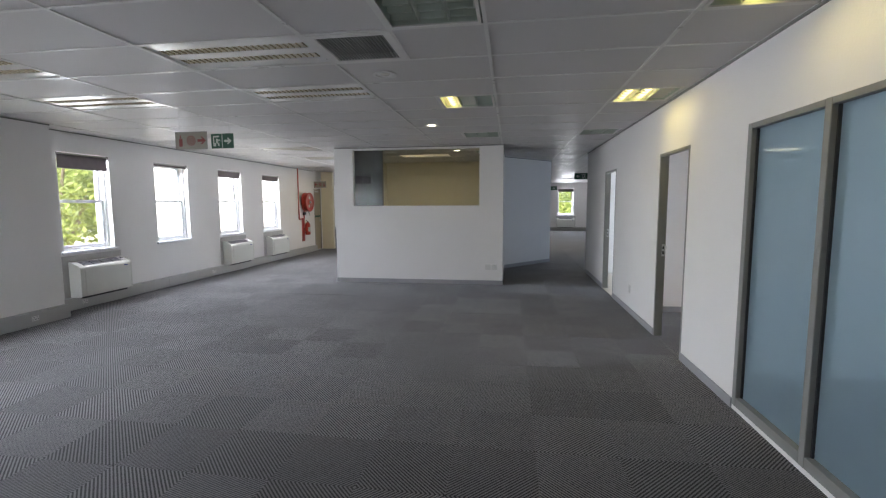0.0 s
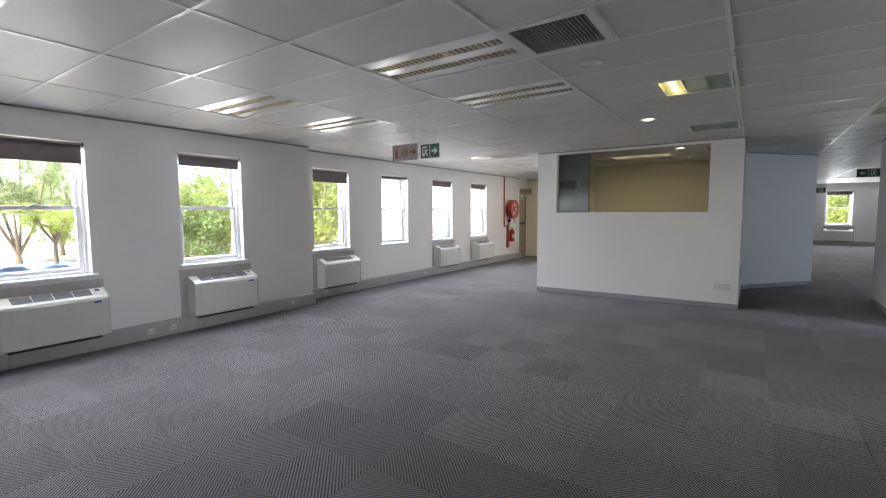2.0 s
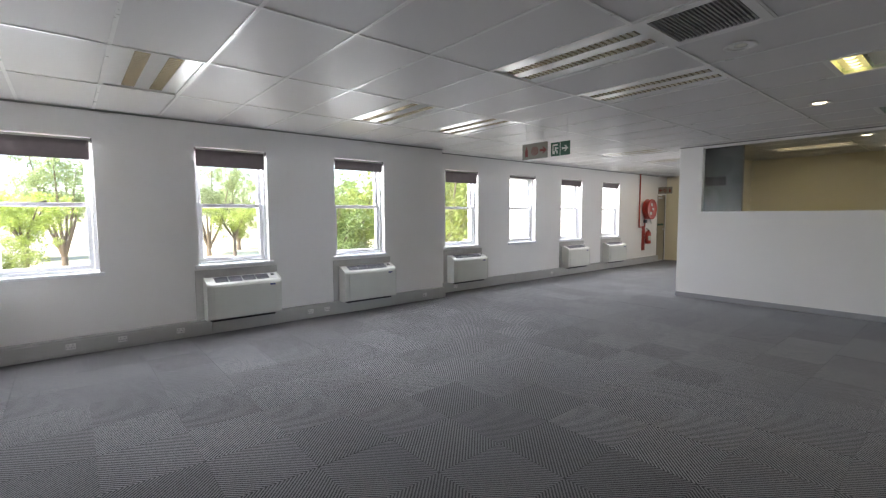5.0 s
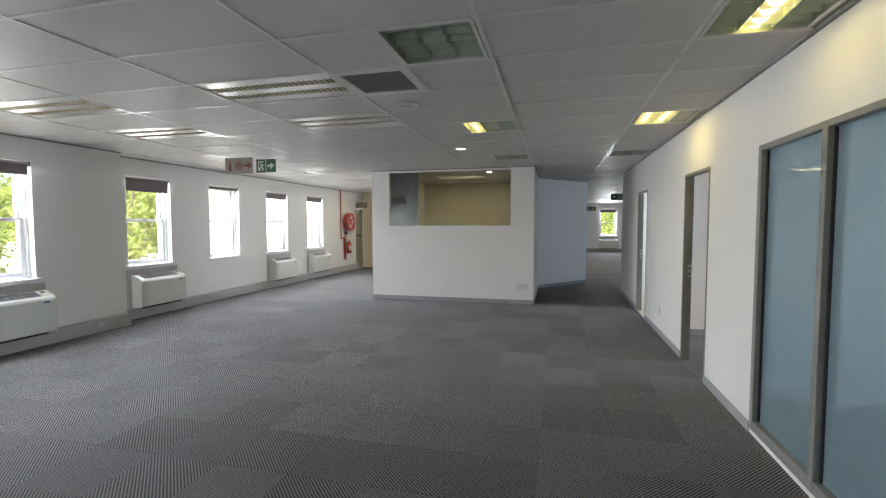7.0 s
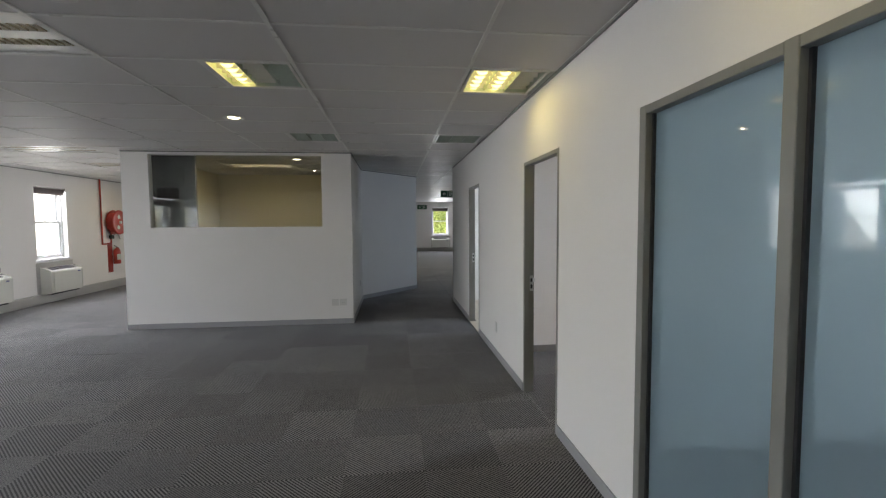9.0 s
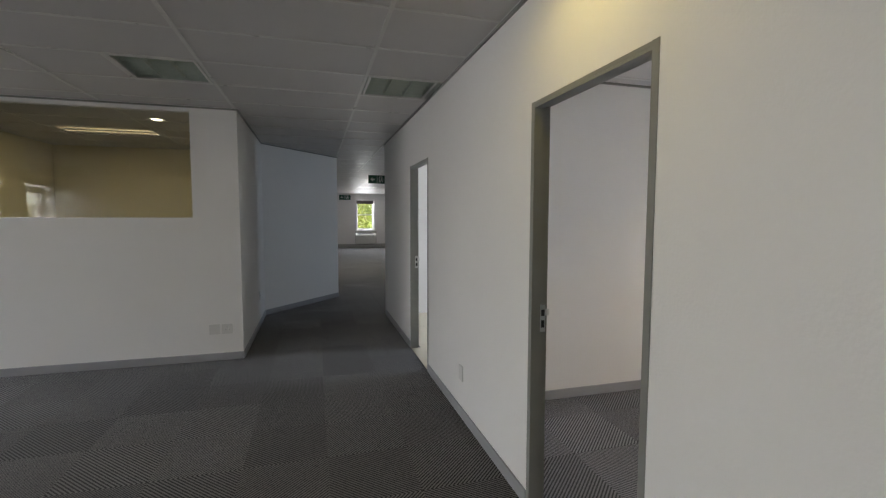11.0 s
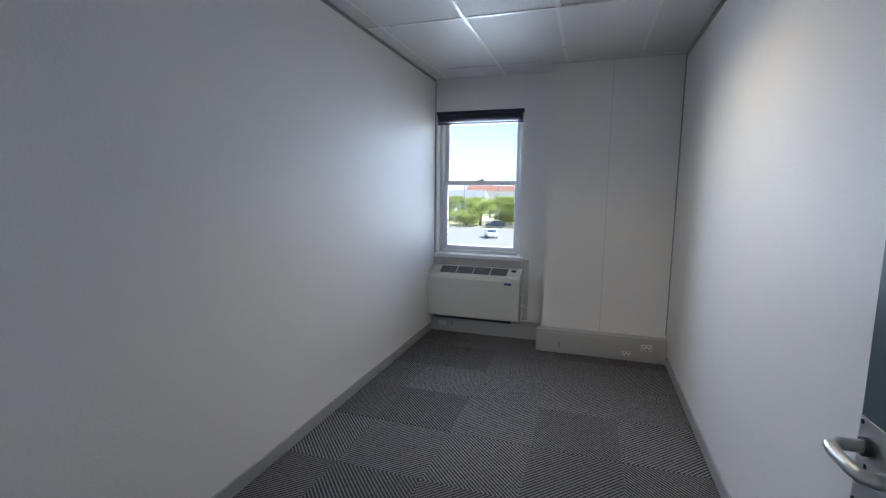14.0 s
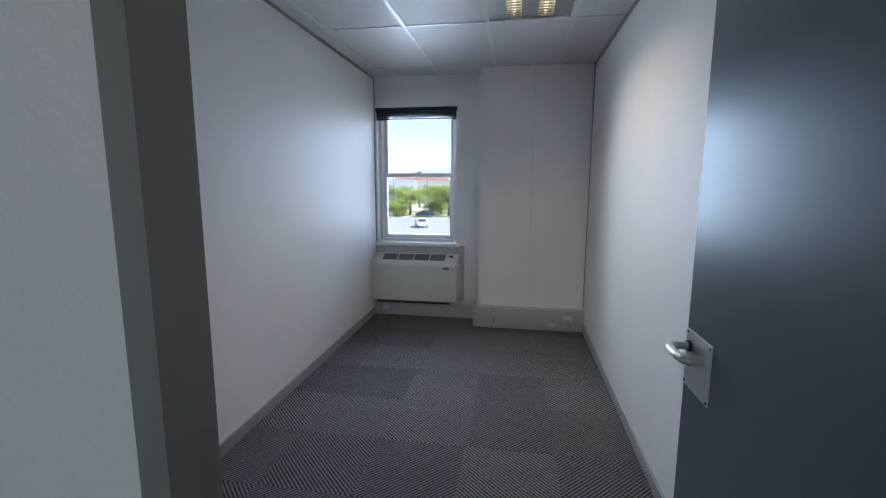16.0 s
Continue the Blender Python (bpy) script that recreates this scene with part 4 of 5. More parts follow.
def fire_sign(m, w, h, rise, way=1):
    ob = hanging("fire_equipment_sign", m, w, h, rise, SIGN, "white sign darkened for its shaded face, with red fire equipment symbols and arrow")
    f, b = -0.002, -0.0002
    for q in ((0, w, -0.008, 0), (0, w, -h, -h + 0.008), (0, 0.008, -h + 0.0082, -0.0082), (w - 0.008, w, -h + 0.0082, -0.0082)):
        part("border", block(bmesh.new(), q[0], q[1], f, b, q[2], q[3]), STEEL_PAINT, ob)
    cx = (lambda k: w * k) if way == 1 else (lambda k: w * (1 - k))
    bm = soft_block(bmesh.new(), cx(0.17) - 0.022, cx(0.17) + 0.022, f, b, -h * 0.82, -h * 0.38, 0.0008, 1)
    part("symbol", bm, SIGN_RED, ob, "red bottle symbol")
    part("symbol", soft_block(bmesh.new(), cx(0.17) - 0.008, cx(0.17) + 0.008, f, b, -h * 0.37, -h * 0.2, 0.0008, 1), SIGN_RED, ob)
    for r in (0.055, 0.036, 0.018):
        bm = bmesh.new()
        n = 24
        for k in range(n):
            a0, a1 = 2 * math.pi * k / n, 2 * math.pi * (k + 1) / n
            q = [(cx(0.5) + rr * math.cos(a), -h / 2 + rr * math.sin(a)) for rr, a in ((r, a0), (r, a1), (r - 0.009, a1), (r - 0.009, a0))]
            prism(bm, q, "y", f, b)
        part("symbol_ring", bm, SIGN_RED, ob)
    part("arrow", arrow(bmesh.new(), cx(0.83), -h / 2, h * 0.26, way, f, b), SIGN_RED, ob, "red arrow")
    return ob


def exit_sign(m, w, h, rise, way=1):
    ob = hanging("exit_sign", m, w, h, rise, GREEN, "dark green exit sign with a white doorway symbol and arrow")
    f, b = -0.002, -0.0002
    px = (lambda k: w * k) if way == 1 else (lambda k: w * (1 - k))
    part("divider", block(bmesh.new(), w / 2 - 0.004, w / 2 + 0.004, f, b, -h + 0.006, -0.006), SIGN_WHITE, ob)
    bm = bmesh.new()
    c = px(0.26)
    for q in ((c - 0.045, c - 0.033, -h * 0.85, -h * 0.15), (c - 0.0328, c + 0.03, -h * 0.25, -h * 0.15), (c - 0.01, c + 0.012, -h * 0.66, -h * 0.34), (c + 0.014, c + 0.04, -h * 0.48, -h * 0.4), (c - 0.03, c - 0.012, -h * 0.85, -h * 0.62), (c + 0.013, c + 0.03, -h * 0.85, -h * 0.62)):
        block(bm, q[0], q[1], f, b, q[2], q[3])
    part("symbol", bm, SIGN_WHITE, ob, "white doorway symbol")
    part("arrow", arrow(bmesh.new(), px(0.75), -h / 2, h * 0.27, way, f, b), SIGN_WHITE, ob, "white arrow")
    return ob


fire_sign(pose(-3.78, 4.265, 2.375), 0.40, 0.20, CEIL - 2.375)
exit_sign(pose(-3.33, 4.265, 2.345), 0.275, 0.165, CEIL - 2.345)
fire_sign(pose(-6.30, 13.55, 2.27), 0.42, 0.20, CEIL - 2.27, -1)
exit_sign(pose(1.62, 11.2, 2.27), 0.32, 0.15, CEIL - 2.27, -1)
exit_sign(pose(1.32, 15.6, 2.11), 0.31, 0.135, CEIL - 2.11, -1)


# ---- fire reel, extinguisher, far door ----
reel = thing("fire_hose_reel", pose(-6.38, 12.95, 1.60), "red drum fire hose reel on the wall with its pipe", "hose reel")
bm = bmesh.new()
tube(bm, (0.05, 0, 0), (0.065, 0, 0), 0.30, 40)
part("back_disc", bm, RED, reel, "", True)
bm = bmesh.new()
n = 40
prof = [(0.185, 0.30), (0.205, 0.295), (0.212, 0.27), (0.200, 0.24), (0.196, 0.10), (0.206, 0.08), (0.206, 0.0)]
rings = [[bm.verts.new((x, max(r, 0.001) * math.cos(2 * math.pi * k / n), max(r, 0.001) * math.sin(2 * math.pi * k / n))) for k in range(n)] for x, r in prof]
for a, b in zip(rings, rings[1:]):
    for k in range(n):
        bm.faces.new((a[k], a[(k + 1) % n], b[(k + 1) % n], b[k]))
part("front_disc", bm, RED, reel, "", True)
for k in range(5):
    bm = bmesh.new()
    bmesh.ops.create_cone(bm, cap_ends=True, segments=36, radius1=0.262, radius2=0.262, depth=0.022, matrix=pose(0.08 + k * 0.024, 0, 0, 0, 90, 0))
    part("hose_coil", bm, RED, reel, "", True)
part("hub", tube(bmesh.new(), (0.0, 0, 0), (0.235, 0, 0), 0.035, 16), BRIGHT_ALU, reel, "", True)
for cy, cz in ((-0.02, 0.13), (-0.05, -0.12)):
    part("sticker", tube(bmesh.new(), (0.1985, cy, cz), (0.2005, cy, cz), 0.055, 20), SIGN_WHITE, reel, "pale round sticker")
part("pipe", bent(bmesh.new(), [(0.03, -0.42, 1.02), (0.03, -0.42, -0.52), (0.03, -0.28, -0.52), (0.05, -0.12, -0.50), (0.05, -0.12, -0.30), (0.06, 0.0, -0.02)], 0.018, 12), RED, reel, "red supply pipe up to the ceiling", True)
part("valve", soft_block(bmesh.new(), 0.02, 0.09, -0.16, -0.05, -0.40, -0.31, 0.012, 2), DARK, reel)
part("nozzle", bent(bmesh.new(), [(0.12, 0.02, -0.27), (0.14, 0.06, -0.34), (0.14, 0.10, -0.42)], 0.016, 10), BRIGHT_ALU, reel, "", True)

ext = thing("fire_extinguisher", pose(-6.38, 12.95, 0.48), "red fire extinguisher hung on a red backing board", "extinguisher")
part("backing_board", soft_block(bmesh.new(), 0.001, 0.012, -0.20, -0.02, -0.10, 0.62, 0.002, 1), RED, ext)
bm = bmesh.new()
prof = [(0.0, 0.001), (0.0, 0.07), (0.015, 0.08), (0.30, 0.08), (0.34, 0.07), (0.37, 0.045), (0.385, 0.02), (0.40, 0.02), (0.40, 0.001)]
n = 24
rings = [[bm.verts.new((0.10 + r * math.cos(2 * math.pi * k / n), r * math.sin(2 * math.pi * k / n), z + 0.10)) for k in range(n)] for z, r in prof]
for a, b in zip(rings, rings[1:]):
    for k in range(n):
        bm.faces.new((a[k], a[(k + 1) % n], b[(k + 1) % n], b[k]))
cyl = part("cylinder", bm, RED, ext, "", True)
bm = bmesh.new()
for k in range(8):
    a0, a1 = radians(-60 + k * 12), radians(-60 + (k + 1) * 12)
    q = [(0.10 + rr * math.cos(a), rr * math.sin(a)) for rr, a in ((0.0805, a0), (0.0815, a0), (0.0815, a1), (0.0805, a1))]
    prism(bm, q, "z", 0.20, 0.34)
part("label_band", bm, SIGN_WHITE, cyl, "white instruction label")
part("handle", bent(bmesh.new(), [(0.10, 0.0, 0.50), (0.10, -0.02, 0.53), (0.10, -0.10, 0.55)], 0.011, 8), DARK, ext)
part("hose", bent(bmesh.new(), [(0.10, 0.02, 0.51), (0.10, 0.08, 0.48), (0.10, 0.10, 0.38), (0.10, 0.095, 0.22)], 0.010, 8), DARK, ext)
part("bracket", soft_block(bmesh.new(), 0.012, 0.03, -0.06, 0.02, 0.32, 0.36, 0.002, 1), ALU, ext)

fd = thing("door_3", pose(-6.38, 13.70, 0), "closed taupe service door with a green strip sign", "door", kind="structure")
part("leaf", soft_block(bmesh.new(), -0.06, -0.02, 0.03, 0.515, 0.01, 2.02, 0.003, 1), TAUPE, fd)
for a, b in ((0.0, 0.028), (0.517, 0.52)):
    part("jamb", soft_block(bmesh.new(), -0.10, 0.006, a, b, 0, 2.049, 0.001, 1), STEEL_PAINT, fd)
part("strip_sign", block(bmesh.new(), -0.0195, -0.017, 0.06, 0.48, 1.10, 1.16), GREEN, fd, "narrow green strip sign")
part("knob", tube(bmesh.new(), (-0.02, 0.45, 0.98), (0.05, 0.45, 0.98), 0.02, 14), ALU, fd, "", True)
part("door_closer", soft_block(bmesh.new(), -0.019, 0.02, 0.10, 0.30, 1.93, 1.98, 0.004), SOCKET, fd)


# ---- sockets and switches ----
def wall_plate(m, w, h, label, sockets=0, rocker=False, red=False):
    """A plate on a wall: x across, face towards minus y."""
    ob = thing("wall_socket", m, label, "socket", "wall plates")
    part("plate", soft_block(bmesh.new(), -w / 2, w / 2, -0.010, -0.0005, -h / 2, h / 2, 0.003, 2), SOCKET, ob)
    for k in range(sockets):
        cx = (k - (sockets - 1) / 2) * w / max(1, sockets) * 0.95
        for dx, dz in ((0, 0.016), (-0.012, -0.010), (0.012, -0.010)):
            part("pin_hole", tube(bmesh.new(), (cx + dx, -0.0112, dz), (cx + dx, -0.0102, dz), 0.005, 8), DARK, ob)
    if red:
        for dx in (-0.016, 0.016):
            part("switch", soft_block(bmesh.new(), dx - 0.006, dx + 0.006, -0.0135, -0.0102, -0.026, -0.014, 0.001, 1), RED, ob, "small red switch")
    if rocker:
        part("rocker", soft_block(bmesh.new(), -0.012, 0.012, -0.014, -0.0102, -0.018, 0.018, 0.002, 1), SOCKET, ob)


wall_plate(pose(-0.24, 8.0, 0.335), 0.105, 0.105, "white power socket on the partition wall", 1, True)
wall_plate(pose(-0.36, 8.0, 0.335), 0.105, 0.105, "blank white cover plate on the partition wall")
wall_plate(pose(1.715, 6.03, 0.34, 0, 0, -90), 0.08, 0.115, "blank white cover plate low on the wall")
wall_plate(pose(-0.09, 9.55, 0.42, 0, 0, 90), 0.08, 0.12, "grey data plate low on the wall", 1)
for y in (0.05, 0.62, 2.25, 2.5, -0.4, 4.3):
    wall_plate(pose(-5.958, y, 0.105, 0, 0, 90), 0.085, 0.06, "white socket set in the grey trunking", 2)
for y in (5.3, 8.3):
    wall_plate(pose(-6.288, y, 0.105, 0, 0, 90), 0.085, 0.06, "white socket set in the grey trunking", 2)
wall_plate(pose(5.893, 4.03, 0.14, 0, 0, -90), 0.085, 0.06, "white socket with red switches in the grey trunking", 2, red=True)
wall_plate(pose(5.893, 4.19, 0.07, 0, 0, -90), 0.07, 0.04, "white data socket set in the grey trunking", 2)
wall_plate(pose(6.174, 6.0, 0.09, 0, 0, -90), 0.07, 0.05, "white socket set in the grey trunking", 2)


# ---- outside ----
GROUND = -6.2
ASPHALT = material("asphalt", (0.29, 0.27, 0.25), 0.85, vary=0.25, scale=0.6, bump=0.3, bump_scale=30)
DRY = material("dry_grass_and_sand", (0.50, 0.44, 0.29), 0.9, vary=0.4, scale=0.12)
LEAF = leaf_material("leaves", (0.22, 0.29, 0.10))
LEAF_Y = leaf_material("bright_leaves", (0.36, 0.41, 0.10))
LEAF_P = leaf_material("pale_leaves", (0.32, 0.37, 0.17))
BARK = material("bark", (0.17, 0.125, 0.09), 0.9, vary=0.3, scale=4, bump=0.5, bump_scale=15)
PLASTER = material("outdoor_white_plaster", (0.80, 0.74, 0.70), 0.7, vary=0.05, scale=0.5)
ROOF = material("terracotta_roof", (0.30, 0.14, 0.09), 0.8, vary=0.2, scale=1.0)
GREY_ROOF = material("grey_roof", (0.30, 0.30, 0.30), 0.8, vary=0.15, scale=1.0)
# Distance haze is mixed into this blue-grey colour.
HILL = material("haze_tinted_hill", (0.36, 0.39, 0.41), 0.9, vary=0.15, scale=0.01)
CAR_WHITE = material("white_car_paint", (0.80, 0.80, 0.80), 0.2, vary=0.02)
CAR_BLUE = material("blue_car_paint", (0.09, 0.19, 0.34), 0.25, vary=0.05)
CAR_DARK = material("dark_car_paint", (0.05, 0.07, 0.11), 0.2, vary=0.05)

structure("ground", block(bmesh.new(), -2500, 2500, -2500, 2500, GROUND - 1, GROUND), DRY, "dry sandy grass reaching the horizon", "ground")
structure("road", block(bmesh.new(), 58, 96, -250, 250, GROUND, GROUND + 0.03), ASPHALT, "wide grey asphalt road", "road")
structure("car_park", block(bmesh.new(), -82, -24, -90, 40, GROUND, GROUND + 0.03), ASPHALT, "sunlit grey asphalt car park", "road")
structure("pavement", block(bmesh.new(), 54.5, 57.8, -250, 250, GROUND, GROUND + 0.15), PLASTER, "pale concrete pavement along the road", "pavement")
bm = bmesh.new()
prev = None
for k in range(-24, 25):
    y = k * 60
    top = bm.verts.new((1500, y, GROUND + 45 + 26 * noise.noise(Vector((k * 0.21, 0, 0))) + 8 * noise.noise(Vector((k * 0.9, 3, 0)))))
    foot = bm.verts.new((1380, y, GROUND - 1))
    if prev:
        bm.faces.new((prev[1], foot, top, prev[0]))
    prev = (top, foot)
structure("backdrop", bm, HILL, "low hills far away, tinted with blue haze", "hills")


def tree_mesh(seed, height, spread, leaf_mat, leaf_count, size, low=0.36, bare=False):
    """A tapered trunk with forking limbs, and a loose crown of small leaves in uneven clumps."""
    rnd = random.Random(seed)
    wood, crown = bmesh.new(), bmesh.new()
    fork = height * rnd.uniform(low, low + 0.08)
    tube(wood, (0, 0, -0.1), (rnd.uniform(-0.2, 0.2), rnd.uniform(-0.2, 0.2), fork), height * 0.028, 10, height * 0.02)
    tips = []
    for k in range(7):
        a = 2 * math.pi * k / 7 + rnd.uniform(-0.4, 0.4)
        r = spread * rnd.uniform(0.3, 0.6)
        mid = Vector((math.cos(a) * r * 0.5, math.sin(a) * r * 0.5, fork + (height - fork) * rnd.uniform(0.22, 0.36)))
        end = Vector((math.cos(a) * r, math.sin(a) * r, fork + (height - fork) * rnd.uniform(0.5, 0.85)))
        tube(wood, (0, 0, fork * 0.92), mid, height * 0.014, 8, height * 0.010)
        tube(wood, mid, end, height * 0.010, 6, height * 0.003)
        tips += [end, mid.lerp(end, 0.75), mid.lerp(end, 0.5)] if bare else [mid, end, (mid + end) / 2]
    clumps = []
    for p in tips:
        for _ in range(4):
            q = p + Vector((rnd.gauss(0, 1), rnd.gauss(0, 1), rnd.gauss(0, 0.7))) * spread * 0.2
            clumps.append((q, spread * rnd.uniform(0.10, 0.22)))
    for k in range(leaf_count):
        c, r = clumps[k % len(clumps)]
        d = Vector((rnd.gauss(0, 1), rnd.gauss(0, 1), rnd.gauss(0, 0.75)))
        p = c + d.normalized() * r * rnd.uniform(0.35, 1.0)
        s = size * rnd.uniform(0.5, 1.2)
        m = Euler((rnd.uniform(-0.9, 0.9), rnd.uniform(-0.9, 0.9), rnd.uniform(0, 6.28))).to_matrix()
        v = [crown.verts.new(p + m @ Vector(q)) for q in ((-s, 0, 0), (0, -s * 0.45, s * 0.12), (s, 0, 0), (0, s * 0.45, s * 0.12))]
        crown.faces.new(v)
    return wood, crown


def tree(seed, height, spread, mat, count, size, label, low=0.36, bare=False):
    ob = thing("tree", pose(0, 0, GROUND), label, "tree", "trees outside")
    wood, crown = tree_mesh(seed, height, spread, mat, count, size, low, bare)
    part("trunk", wood, BARK, ob)
    part("crown", crown, mat, ob, "loose crown of small leaves")
    return ob


kinds = [tree(1, 13, 6.5, LEAF, 11000, 0.17, "tall green tree with a spreading crown"), tree(2, 11, 5.5, LEAF_Y, 10000, 0.16, "sunlit yellow-green tree with a loose crown"),
         tree(3, 9, 4.5, LEAF, 8000, 0.15, "rounded green tree with forked limbs"),
         tree(4, 6.5, 5.0, LEAF_Y, 8000, 0.16, "low spreading yellow-green tree branching near the ground", 0.08),
         tree(5, 19, 9.0, LEAF_P, 12000, 0.25, "tall pale-green tree with many bare stems rising from its base", 0.03, True)]
WEST_TREES = [(4, -88, -0.8), (3, -60, -5.5), (4, -95, 20.5), (4, -108, 29.5), (4, -120, 12.0), (1, -33, 17.5), (2, -31, 14.5), (0, -41, 23), (1, -24, 20.5), (1, -20.5, 17.0), (0, -28, 23.5), (1, -26, 28), (2, -58, -18),
              (1, -66, -4), (0, -70, 6), (2, -64, 26), (0, -78, -14), (1, -76, 20), (1, -52, 30), (1, -48, -14)]
EAST_TREES = [(k, 99 + (7 * i) % 19, 10 + i * 3.1) for i, k in enumerate((1, 3, 1, 1, 3, 1, 1, 3, 1, 1, 3, 1))] + [(1, 134, 8 + 5 * i) for i in range(9)] + [(3, 95 + (5 * i) % 11, 9 + 7.3 * i) for i in range(6)]
NORTH_TREES = [(1, 1.5, 46), (0, 7, 50), (1, 5.5, 42), (0, -3, 52), (1, -14, 46), (0, -22, 50), (1, 12, 47), (0, -30, 46), (1, -20, 43)]
used = set()
for k, x, y in WEST_TREES + EAST_TREES + NORTH_TREES:
    m = pose(x, y, GROUND, 0, 0, random.uniform(0, 360)) @ Matrix.Diagonal((1.0, 1.0, random.uniform(0.55, 0.72) if x > 60 else random.uniform(0.9, 1.1), 1))
    if k in used:
        copy_thing(kinds[k], m)
    else:
        kinds[k].matrix_world = m
        used.add(k)


def house(m, w, d, h, roof_mat, label, rise=2.2, windows=4):
    ob = thing("house", m, label, "house", "houses outside")
    body = part("wall", block(bmesh.new(), 0, w, 0, d, 0, h), PLASTER, ob)
    part("roof", prism(bmesh.new(), [(-0.5, h), (d + 0.5, h), (d / 2, h + rise)], "x", -0.4, w + 0.4), roof_mat, ob)
    for k in range(windows):
        x = w * (k + 0.5) / windows - 0.6
        wd = part("window", soft_block(bmesh.new(), x, x + 1.2, -0.06, 0.05, h * 0.45, h * 0.45 + 1.3, 0.02, 1), WINDOW_WHITE, ob)
        part("pane", block(bmesh.new(), x + 0.1, x + 1.1, -0.075, -0.062, h * 0.45 + 0.1, h * 0.45 + 1.2), GREY_PANEL, wd)
    return ob


house(pose(121, 46, GROUND, 0, 0, -94), 13, 9, 4.6, GREY_ROOF, "white house with a grey gabled roof beyond the road", 3.5)
house(pose(155, 46, GROUND, 0, 0, -95), 24, 10, 8.0, ROOF, "pale building with a terracotta roof far off", 2.6, 6)
house(pose(165, 12, GROUND, 0, 0, -88), 22, 10, 7.0, ROOF, "pale building with a terracotta roof far off", 2.6, 6)
house(pose(-102, -27, GROUND, 0, 0, 90), 23, 10, 8.0, GREY_ROOF, "white house with a veranda roof behind the trees", 2.5, 5)
structure("facade", wall_bm("x", -13.75, -6.70, 14.0, 14.095, GROUND, 4.2), PLASTER, "sunlit white plastered outer wall of the next wing", "facade")
structure("facade_west", wall_bm("y", 14.0, 25.4, -13.85, -13.755, GROUND, 4.2), PLASTER, "white plastered outer wall of the next wing", "facade")
structure("facade_base", wall_bm("y", -1.1, 14.0, -6.75, -6.69, GROUND, -0.3), PLASTER, "white plastered outer wall below the windows", "facade")


def car(m, paint, label):
    """A small saloon: shaped body, glasshouse, four wheels."""
    ob = thing("car", m, label, "car", "cars outside")
    side = [(-2.0, 0.35), (2.0, 0.35), (2.05, 0.62), (1.95, 0.82), (1.1, 0.92), (0.45, 1.42), (-1.05, 1.45), (-1.75, 0.98), (-2.05, 0.92)]
    bm = prism(bmesh.new(), side, "y", -0.84, 0.84)
    bmesh.ops.bevel(bm, geom=bm.edges[:], offset=0.07, segments=2, affect="EDGES")
    body = part("body", bm, paint, ob, "", True)
    for y0, y1 in ((-0.852, -0.842), (0.842, 0.852)):
        part("side_window", prism(bmesh.new(), [(0.85, 0.96), (0.38, 1.34), (-0.98, 1.36), (-1.5, 1.0)], "y", y0, y1), CAR_DARK, body)
    for x0, x1, s in ((0.5, 1.12, 1), (-1.1, -1.72, -1)):
        v = [(x1, 0.955 if s == 1 else 1.01), (x1 + s * 0.03, 0.975 if s == 1 else 1.03), (x0 + s * 0.03, 1.40), (x0, 1.385)]
        part("windscreen", prism(bmesh.new(), v, "y", -0.7, 0.7), CAR_DARK, body)
    for x in (-1.25, 1.25):
        for y in (-0.80, 0.80):
            wh = part("wheel", tube(bmesh.new(), (x, y - 0.1, 0.31), (x, y + 0.1, 0.31), 0.31, 18), DARK, ob, "black tyre", True)
            part("rim", tube(bmesh.new(), (x, y - 0.11, 0.31), (x, y + 0.11, 0.31), 0.19, 12), ALU, wh)
    for y in (-0.6, 0.6):
        part("headlight", soft_block(bmesh.new(), 2.0, 2.07, y - 0.16, y + 0.16, 0.62, 0.76, 0.02, 1), SOCKET, ob)
    return ob


car(pose(76, 20.3, GROUND + 0.03, 0, 0, 200), CAR_WHITE, "white saloon car driving on the road")
car(pose(97.5, 24, GROUND + 0.03, 0, 0, 95), CAR_DARK, "dark car parked beyond the road")
car(pose(-74, 15.6, GROUND + 0.03, 0, 0, 75), CAR_BLUE, "blue car parked in dappled shade")
car(pose(-72, 19.4, GROUND + 0.03, 0, 0, 80), CAR_BLUE, "blue car parked in dappled shade")
car(pose(-40, -9, GROUND + 0.03, 0, 0, 70), CAR_DARK, "dark blue car parked under the trees")
car(pose(-45, -1, GROUND + 0.03, 0, 0, 84), CAR_DARK, "dark blue car parked under the trees")
for x, y in ((97.5, 23.5), (97.5, 31)):
    lp = thing("street_lamp", pose(x, y, GROUND), "thin grey street lamp beside the road", "street lamp", "street lamps")
    part("post", tube(bmesh.new(), (0, 0, 0), (0, 0, 9), 0.11, 10, 0.07), STEEL_PAINT, lp)
    part("arm", bent(bmesh.new(), [(0, 0, 8.9), (-0.6, 0, 9.3), (-1.6, 0, 9.4)], 0.05, 8), STEEL_PAINT, lp)
    part("lamp_head", soft_block(bmesh.new(), -2.1, -1.5, -0.14, 0.14, 9.32, 9.44, 0.03, 1), ALU, lp)


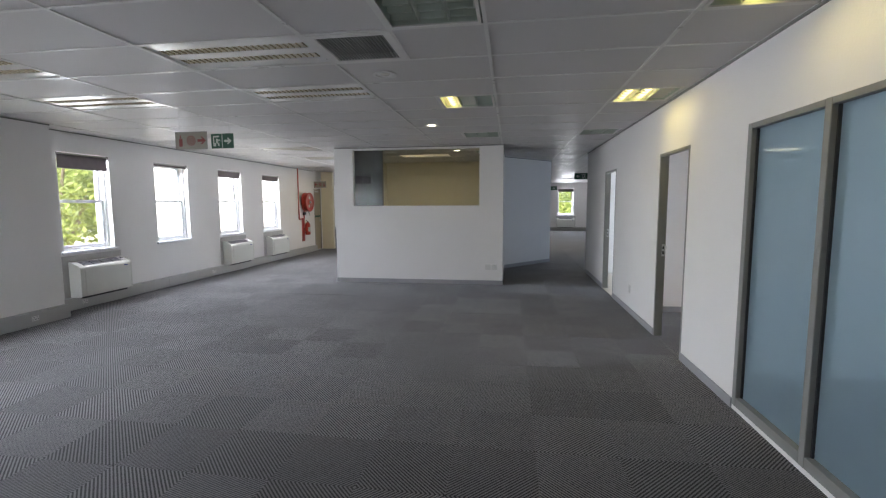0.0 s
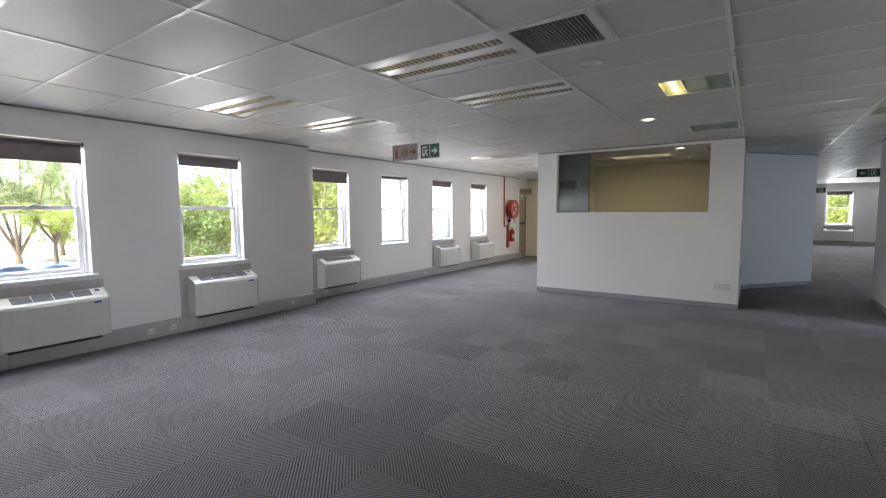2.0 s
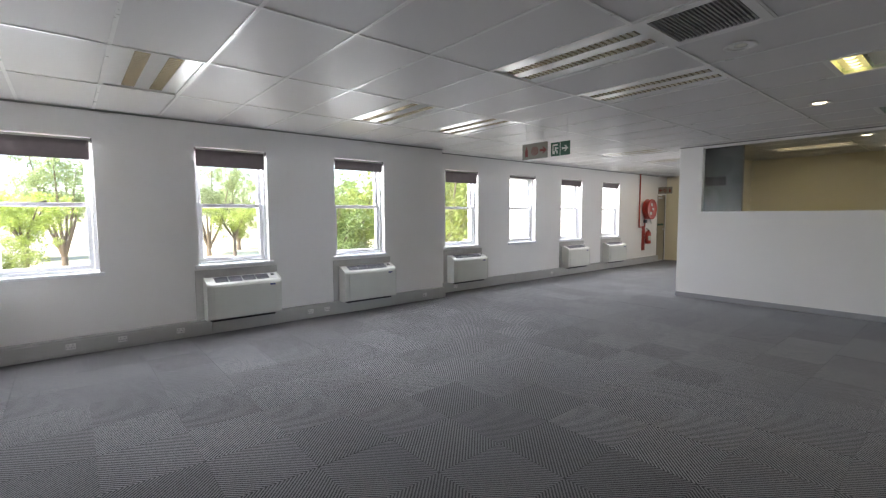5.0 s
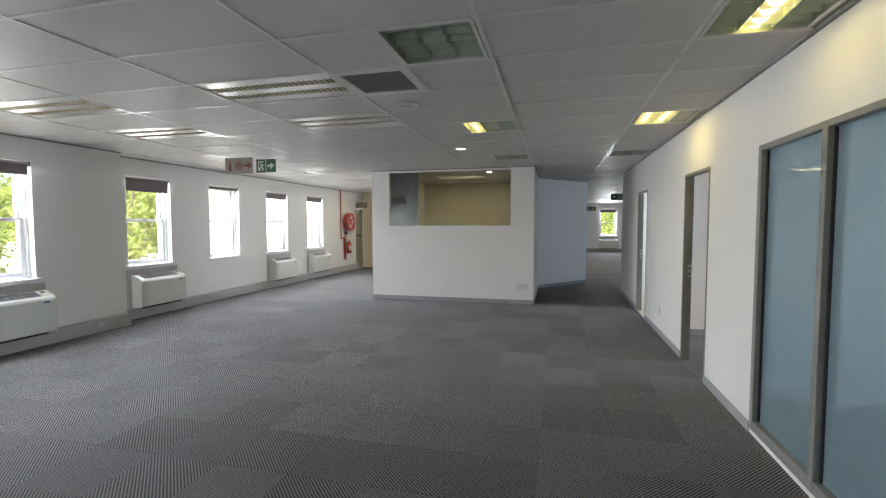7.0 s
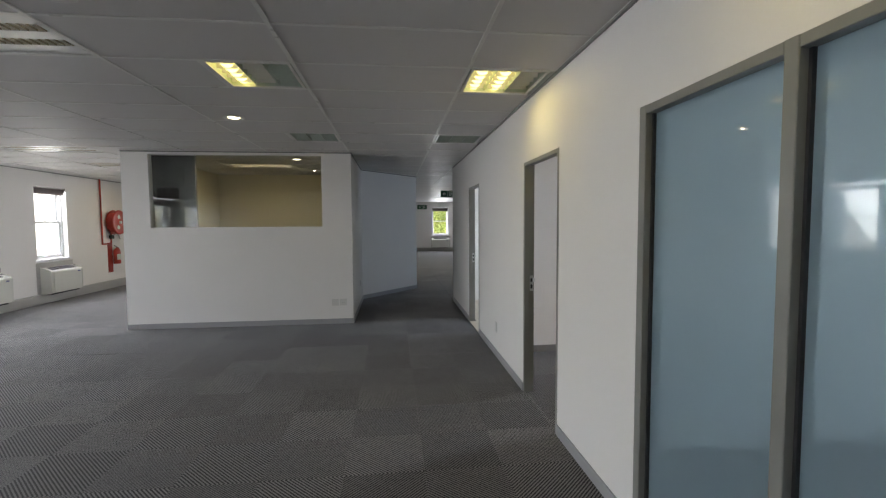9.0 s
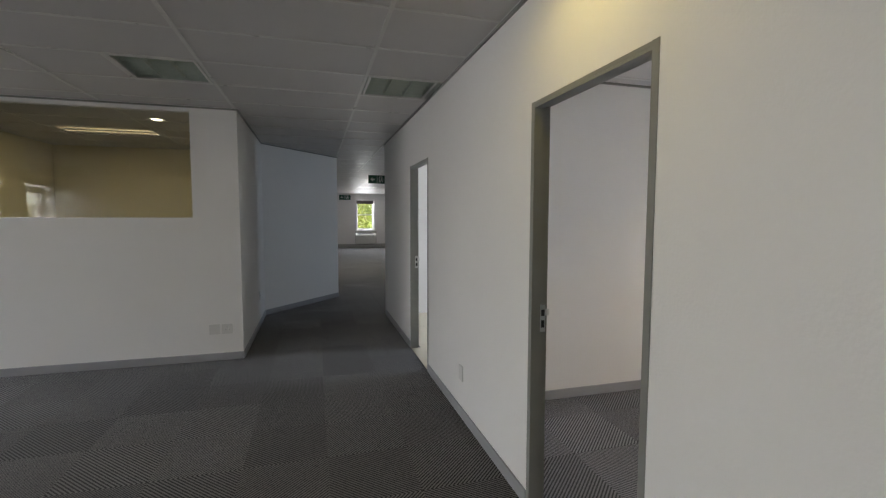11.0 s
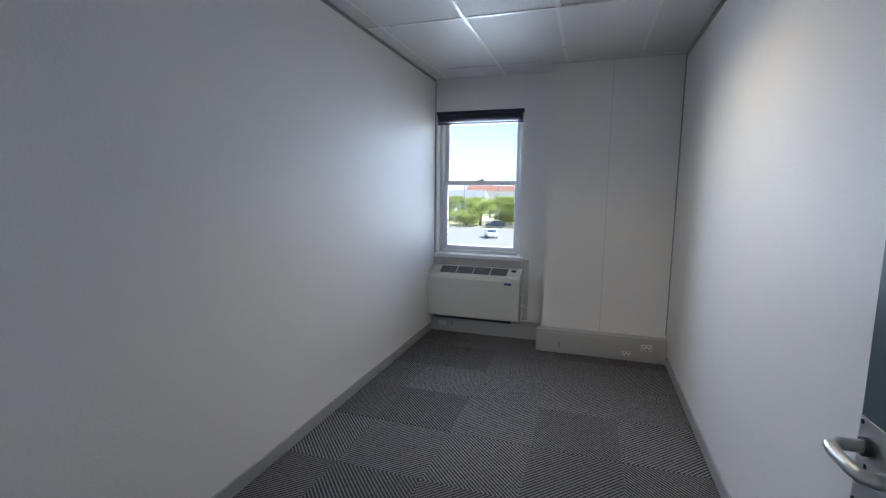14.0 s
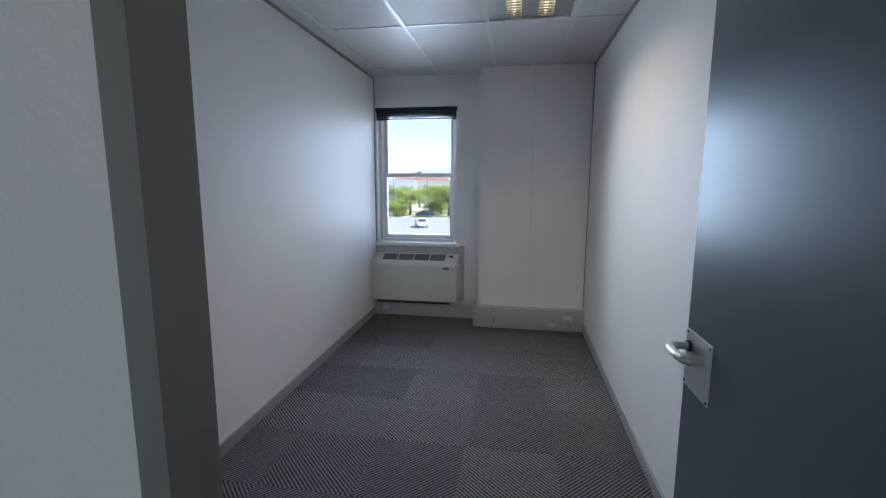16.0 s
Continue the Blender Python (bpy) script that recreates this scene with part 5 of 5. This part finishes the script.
# ---- carpet tiles ----
def carpet_tiles():
    """Square tiles with diagonal ribs, turned a quarter each: the nearest singly, the rest in one sheet."""
    s, top = 0.5, 0.0
    floor_ob = bpy.data.objects["floor"]
    one = mesh_of("carpet_tile", block(bmesh.new(), -0.2492, 0.2492, -0.2492, 0.2492, -0.006, top), CARPET)
    rest = bmesh.new()
    cut = {}
    spaces = [(-6.38, 1.715, -0.96, 14.3, -2.28, 1.70), (1.715, 8.0, 9.94, 14.3, -2.28, 1.70), (-13.5, 8.0, 14.3, 25.2, -2.28, 1.70),
              (1.715, 6.30, -0.25, 3.76, 3.745, 1.82), (1.715, 6.30, 3.86, 6.14, 3.745, 1.82)]
    for x0, x1, y0, y1, ox, oy in spaces:
        for i in range(math.floor((x0 - ox) / s), math.ceil((x1 - ox) / s)):
            for j in range(math.floor((y0 - oy) / s), math.ceil((y1 - oy) / s)):
                a, b = max(x0, ox + i * s), min(x1, ox + i * s + s)
                c, d = max(y0, oy + j * s), min(y1, oy + j * s + s)
                if b - a < 0.02 or d - c < 0.02:
                    continue
                odd = (i + j) % 2
                near = (-3.8 < a < 1.72 and -0.5 < c < 7.8) or (a >= 1.7 and 3.8 < c < 6.1 and x1 == 6.30)
                if near:
                    if b - a > 0.49 and d - c > 0.49:
                        me = one
                    else:
                        hx, hy = ((b - a) / 2 - 0.0008, (d - c) / 2 - 0.0008)
                        if not odd:
                            hx, hy = hy, hx
                        key = (round(hx, 3), round(hy, 3))
                        if key not in cut:
                            cut[key] = mesh_of("cut_carpet_tile", block(bmesh.new(), -hx, hx, -hy, hy, -0.006, top), CARPET)
                        me = cut[key]
                    ob = new("carpet_tile", me)
                    ob.matrix_world = pose((a + b) / 2, (c + d) / 2, random.uniform(-0.0008, 0.0008), 0, 0, 0 if odd else 90)
                    ob.parent = floor_ob
                else:
                    block(rest, a + 0.0008, b - 0.0008, c + 0.0008, d - 0.0008, -0.006, top, 0 if odd else 1)
    far = part("carpet_sheet", rest, [CARPET, CARPET_X], floor_ob)
    far["kind"] = "stuff"


carpet_tiles()
